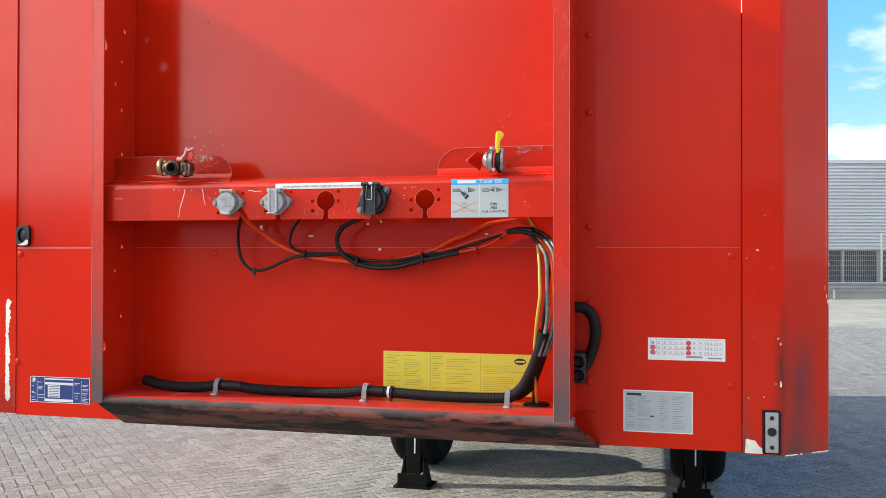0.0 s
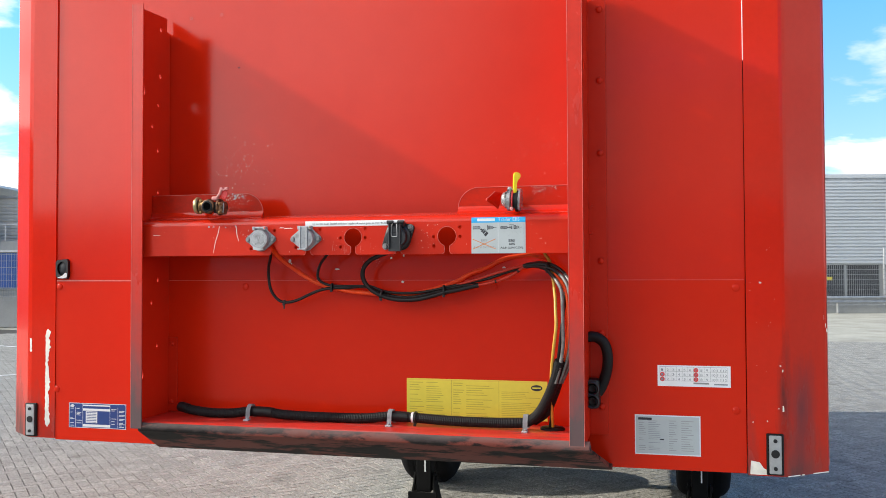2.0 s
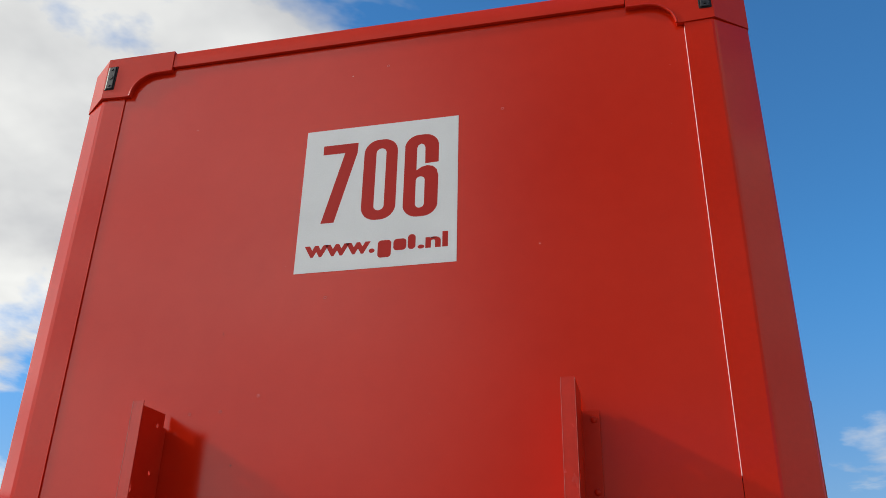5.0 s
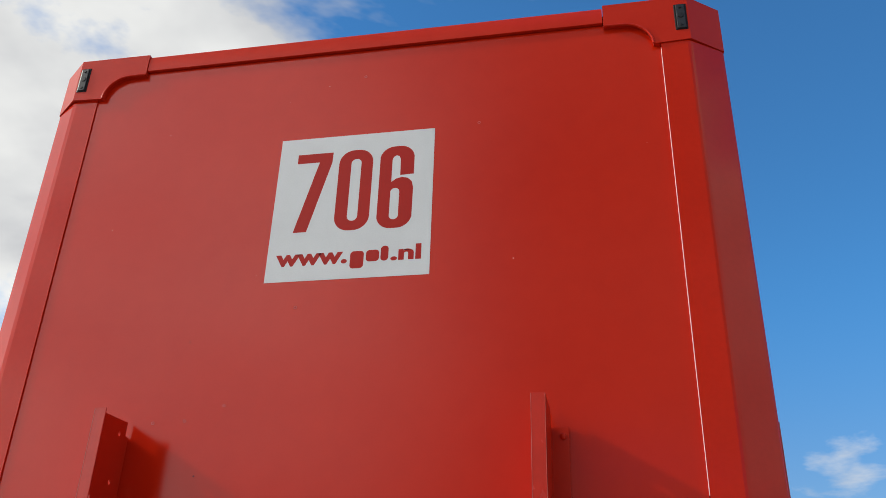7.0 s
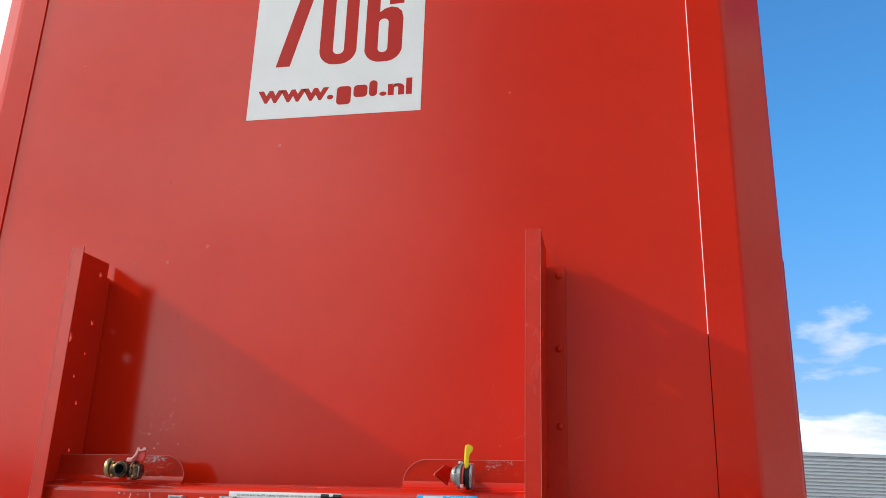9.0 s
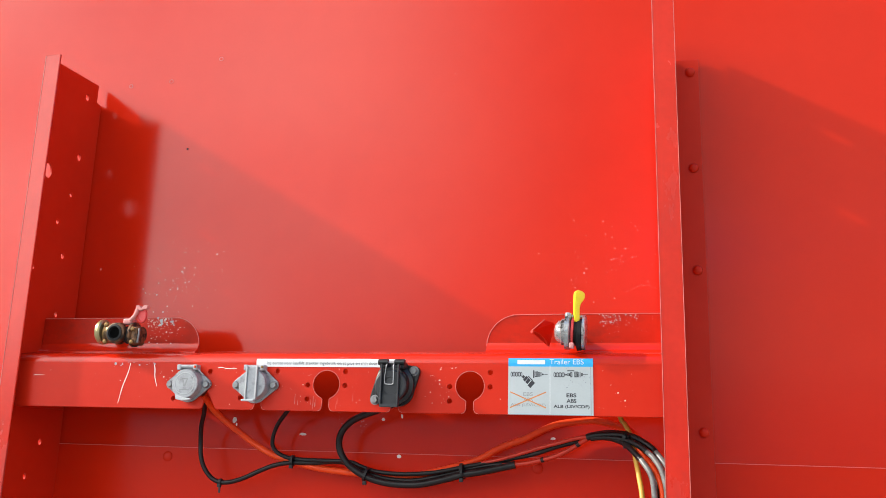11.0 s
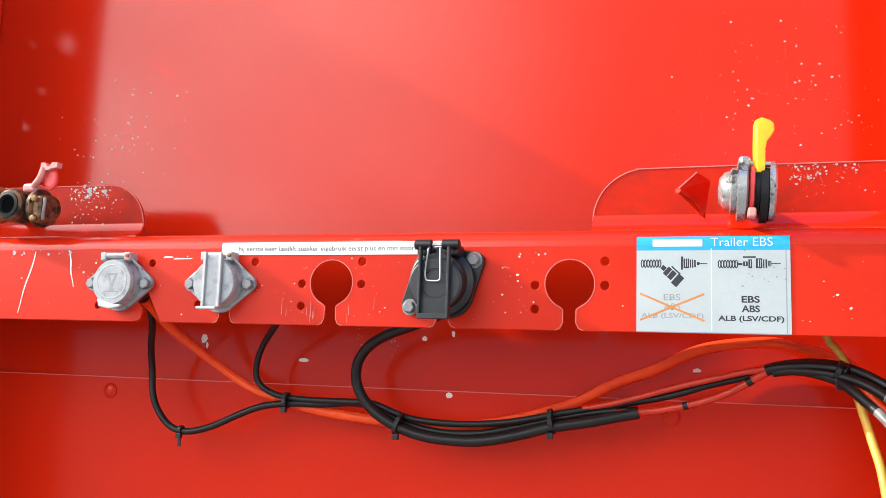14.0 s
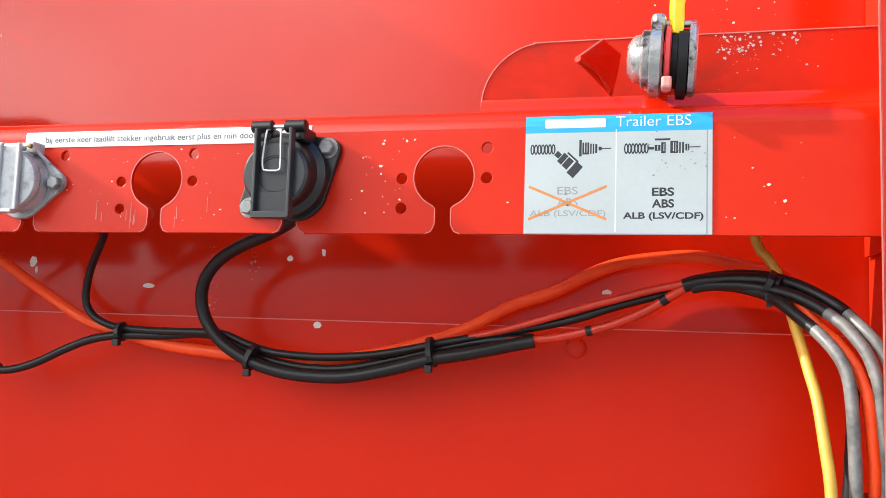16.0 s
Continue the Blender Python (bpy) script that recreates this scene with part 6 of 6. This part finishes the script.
part("hose", tube([(0.628, -0.04, 1.628), (0.645, -0.042, 1.641), (0.668, -0.042, 1.643), (0.69, -0.042, 1.628), (0.7, -0.042, 1.6), (0.7, -0.04, 1.565), (0.692, -0.036, 1.53), (0.682, -0.034, 1.505), (0.672, -0.036, 1.49)], 0.0145, 14, 0.006), rubber, park, smooth=True)
part("bracket", box(0.634, 0.648, -0.05, -0.0095, 1.525, 1.66, 0.002), plastic, park)


# ---- surroundings ----
YARD = pose(0.82, -2.35, 0, 0, 0, 13.6)          # the far buildings stand square to this line


def yard(ob):
    ob.matrix_world = YARD
    return ob


def ribbed_wall(u0, u1, v, z0, z1, pitch, depth):
    """Sheet cladding with level ribs."""
    bm = bmesh.new()
    prof, z = [], z0
    while z < z1:
        for dz, dv in ((0.0, 0.0), (0.30, 0.0), (0.42, -depth), (0.88, -depth)):
            if z + dz * pitch < z1:
                prof.append((v + dv, z + dz * pitch))
        z += pitch
    prof += [(v, z1), (v + 0.12, z1), (v + 0.12, z0)]
    return extrude_x(prof, u0, u1)


hall = yard(thing("warehouse", "long grey warehouse clad in level-ribbed sheet", "building"))
part("wall", ribbed_wall(2, 90, 39.4, 2.08, 6.02, 0.153, 0.09), clad_grey, hall, "grey ribbed sheet cladding")
part("roof_trim", box(2, 90, 39.30, 39.7, 6.02, 6.19, 0.01), clad_grey, hall)
part("roof", box(2, 90, 39.53, 64, 5.85, 6.0), roof_grey, hall)
part("base_wall", box(2, 90, 39.54, 39.8, 0, 2.08), plinth_mat, hall)
for k in range(14):
    u = 3.0 + k * 3.4
    win = part("window", box(u, u + 3.1, 39.46, 39.53, 0.5, 2.05), dark_glass, hall, "dark ground-floor glazing")
    part("window_frame", box(u + 1.5, u + 1.6, 39.42, 39.455, 0.5, 2.05), rail_grey, win)
    if k in (4, 5):
        part("yellow_notice", box(u + 0.55, u + 0.95, 39.43, 39.455, 1.36, 1.52), film_yellow, win, "small pale yellow notice")


# a plain low hall behind the camera, unseen, added to dim the panel's reflections
reflection_hall = thing("rear_warehouse", "plain grey hall added out of view to dim the panel's reflections", "building")
part("wall", box(-70, 70, -32.3, -32.0, 0, 4.4), rear_wall_mat, reflection_hall)
part("roof", box(-70, 70, -52, -32.0, 4.4, 4.6), roof_grey, reflection_hall)


west_hall = thing("west_warehouse", "plain grey warehouse at the side of the yard", "building")
part("wall", box(-44.3, -44.0, -31.9, 24, 0, 9.0), rear_wall_mat, west_hall)
part("roof", box(-64, -44.0, -31.9, 24, 9.0, 9.2), roof_grey, west_hall)


def mesh_fence(name, label, u0, u1, v, z0, z1, every=3.0, post_z=None, first=None):
    f = yard(thing(name, label, "fence"))
    u = u0 if first is None else first
    while u <= u1 + 0.01:
        part("post", box(u - 0.035, u + 0.035, v - 0.035, v + 0.035, 0, post_z or z1 + 0.05, 0.004), galv, f)
        u += every
    bm = bmesh.new()
    u = u0 + 0.06
    while u < u1:
        box(u, u + 0.009, v - 0.055, v - 0.048, z0, z1, 0, bm)
        u += 0.085
    z = z0
    while z < z1:
        box(u0, u1, v - 0.061, v - 0.055, z, z + 0.012, 0, bm)
        z += 0.22
    tagged(part("wire_mesh", bm, rail_grey, f), "thin welded wires", kind="stuff")
    return f


fence = mesh_fence("mesh_fence", "galvanised wire mesh fence beyond the yard", 6, 46, 37.6, 0.3, 2.1, 3.4, 2.8, 8.8)
guard = yard(thing("guard_rail", "galvanised steel guard rail along the fence", "guard rail"))
wave = [(36.5, 0.42), (36.45, 0.47), (36.5, 0.52), (36.54, 0.57), (36.5, 0.62), (36.45, 0.67), (36.5, 0.72), (36.53, 0.72), (36.57, 0.57), (36.53, 0.42)]
part("rail", extrude_x(wave, 4, 60), rail_grey, guard)
for k in range(14):
    part("post", box(4.5 + 4.0 * k, 4.6 + 4.0 * k, 36.58, 36.72, 0, 0.7, 0.004), rail_grey, guard)
kerb = tagged(yard(link("kerb", box(-12, 60, 36.85, 37.1, -0.05, 0.34, 0.015), plinth_mat)), "low concrete edge wall along the yard", "kerb", kind="structure")

office = yard(thing("white_building", "white ribbed building with a railed upper walkway", "building"))
part("wall", ribbed_wall(-70, -8, 40.0, 0, 5.30, 0.16, 0.03), clad_white, office, "white ribbed sheet cladding")
part("roof_trim", box(-70, -8, 39.9, 40.4, 5.30, 5.42), galv, office)
for k in range(16):
    u = -66 + 3.6 * k
    w = part("window", box(u, u + 1.2, 39.9, 39.965, 3.27, 4.25), dark_glass, office)
    part("window_frame", box(u - 0.05, u + 1.25, 39.87, 39.895, 3.22, 3.27), galv, w)
part("canopy", box(-70, -8, 39.0, 39.9, 2.84, 3.26), plinth_mat, office, "grey canopy band")
part("hand_rail", box(-70, -8, 38.98, 39.02, 4.0, 4.05), galv, office)
for k in range(60):
    part("baluster", box(-69 + k, -68.96 + k, 38.98, 39.02, 3.26, 4.0), galv, office)
annex = yard(thing("grey_building", "taller dark grey building beside the white one", "building"))
part("wall", ribbed_wall(-90, -20.55, 38.6, 0, 5.75, 0.5, 0.02), rear_wall_mat, annex)
part("roof", box(-90, -20.5, 38.5, 52, 5.75, 5.85), galv, annex)
low_wall = yard(thing("low_concrete_wall", "pale low concrete wall at the foot of the tarpaulin fence", "wall"))
part("wall", box(-48, -6, 29.0, 29.25, 0, 1.02, 0.01), plinth_mat, low_wall)
cover = yard(thing("blue_tarpaulin_fence", "blue tarpaulin hung on a yard fence", "fence"))
for k in range(16):
    part("panel", box(-46 + 2.5 * k, -46 + 2.5 * k + 2.46, 29.4, 29.43, 1.3, 2.5), banner_blue, cover, "blue tarpaulin panel")
    part("post", box(-46 + 2.5 * k - 0.03, -46 + 2.5 * k + 0.03, 29.44, 29.5, 0, 2.6), galv, cover)
part("top_pipe", box(-46, -6, 29.33, 29.39, 2.54, 2.60), galv, cover)
mesh_fence("mesh_fence", "galvanised wire mesh fence before the blue tarpaulin", -44, -7.0, 28.8, 0.9, 2.5)

# painted lines and a steel strip on the yard, seen past the corner
for pts in (((-11.2, 10.2), (-10.4, 10.75)), ((-16.2, 16.3), (-13.4, 15.5))):
    (xa, ya), (xb_, yb_) = pts
    d = Vector((xb_ - xa, yb_ - ya, 0)).normalized()
    nrm = Vector((-d.y, d.x, 0)) * 0.05
    a, b = Vector((xa, ya, 0)) - d * 6, Vector((xb_, yb_, 0)) + d * 1.2
    bm = bmesh.new()
    bm.faces.new([bm.verts.new(p + Vector((0, 0, 0.0045))) for p in (a - nrm, b - nrm, b + nrm, a + nrm)])
    tagged(link("road_marking", bm, white_film), "white painted line on the paving", "road marking", kind="structure")

# ---- concrete pavers, herringbone at 45 degrees ----
pavement = tagged(new("paving"), "grey concrete pavers laid in herringbone", "paving", kind="structure")
for outline in (((-6.45, -6.0), (6.45, -6.0), (6.45, 5.0), (-6.45, 5.0)), ((-6.4, 5.0), (5.35, 5.0), (15.55, 21.45), (-22.5, 21.45))):
    bm = bmesh.new()
    bm.faces.new([bm.verts.new((x, y, -0.007)) for x, y in outline])
    link("joint_sand", bm, sand_mat, pavement, "dark sand in the joints")
W, GAP, TH = 0.098, 0.0042, 0.012
C45 = math.sqrt(0.5)


def paver_boxes():
    n = 205
    for i in range(-n, n):
        for j in range(-n, n):
            k = (i - j) % 4
            if k not in (0, 3):
                continue
            du, dv = (2, 1) if k == 0 else (1, 2)
            cu, cv = (i + du / 2) * W, (j + dv / 2) * W
            x, y = C45 * (cu - cv), 9.5 + C45 * (cu + cv)
            if not (1.2 < y < 21.5 and -0.98 * (y + 2.4) < x - 0.8 < 0.62 * (y + 2.4)) and not (-6.0 < y < 5.0 and abs(x) < 6.5):
                continue
            yield k, x, y


def paver_mesh(du, dv):
    a, b, c = du * W / 2 - GAP, dv * W / 2 - GAP, 0.0016
    pts = [(sx * a, sy * b, -TH) for sx, sy in ((-1, -1), (1, -1), (1, 1), (-1, 1))]
    pts += [(sx * a, sy * b, -c) for sx, sy in ((-1, -1), (1, -1), (1, 1), (-1, 1))]
    pts += [(sx * (a - c), sy * (b - c), 0) for sx, sy in ((-1, -1), (1, -1), (1, 1), (-1, 1))]
    r = [(C45 * (x - y), C45 * (x + y), z) for x, y, z in pts]
    f = [(8, 9, 10, 11)]
    for base in (0, 4):
        f += [(base + q, base + (q + 1) % 4, base + 4 + (q + 1) % 4, base + 4 + q) for q in range(4)]
    return r, f


shapes = {0: paver_mesh(2, 1), 3: paver_mesh(1, 2)}
near, far_v, far_f = [], [], []
for k, x, y in paver_boxes():
    lift_z = 0.0012 * noise.noise(Vector((x * 3, y * 3, 0))) + 0.0008 * noise.noise(Vector((x * 31, y * 31, 5)))
    if len(near) < 300 and -3.4 < x < -0.9 and 3.0 < y < 5.6:
        near.append((k, x, y, lift_z))
        continue
    pts, faces = shapes[k]
    base = len(far_v)
    tx, ty = 0.01 * noise.noise(Vector((x * 17, y * 17, 2))), 0.01 * noise.noise(Vector((x * 17, y * 17, 8)))
    far_v += [(x + px, y + py, lift_z + pz + px * tx + py * ty) for px, py, pz in pts]
    far_f += [tuple(base + q for q in f) for f in faces]
me = bpy.data.meshes.new("pavers")
me.from_pydata(far_v, [], far_f)
me.materials.append(paver_mat)
far_pavers = tagged(new("pavers", me), "grey herringbone pavers", kind="stuff")
far_pavers.parent = pavement
for k in shapes:
    me = bpy.data.meshes.new("paver")
    me.from_pydata(shapes[k][0], [], shapes[k][1])
    me.materials.append(paver_mat)
    shapes[k] = me
for k, x, y, z in near:
    ob = new("paver", shapes[k])
    ob.location, ob.parent = (x, y, z), pavement
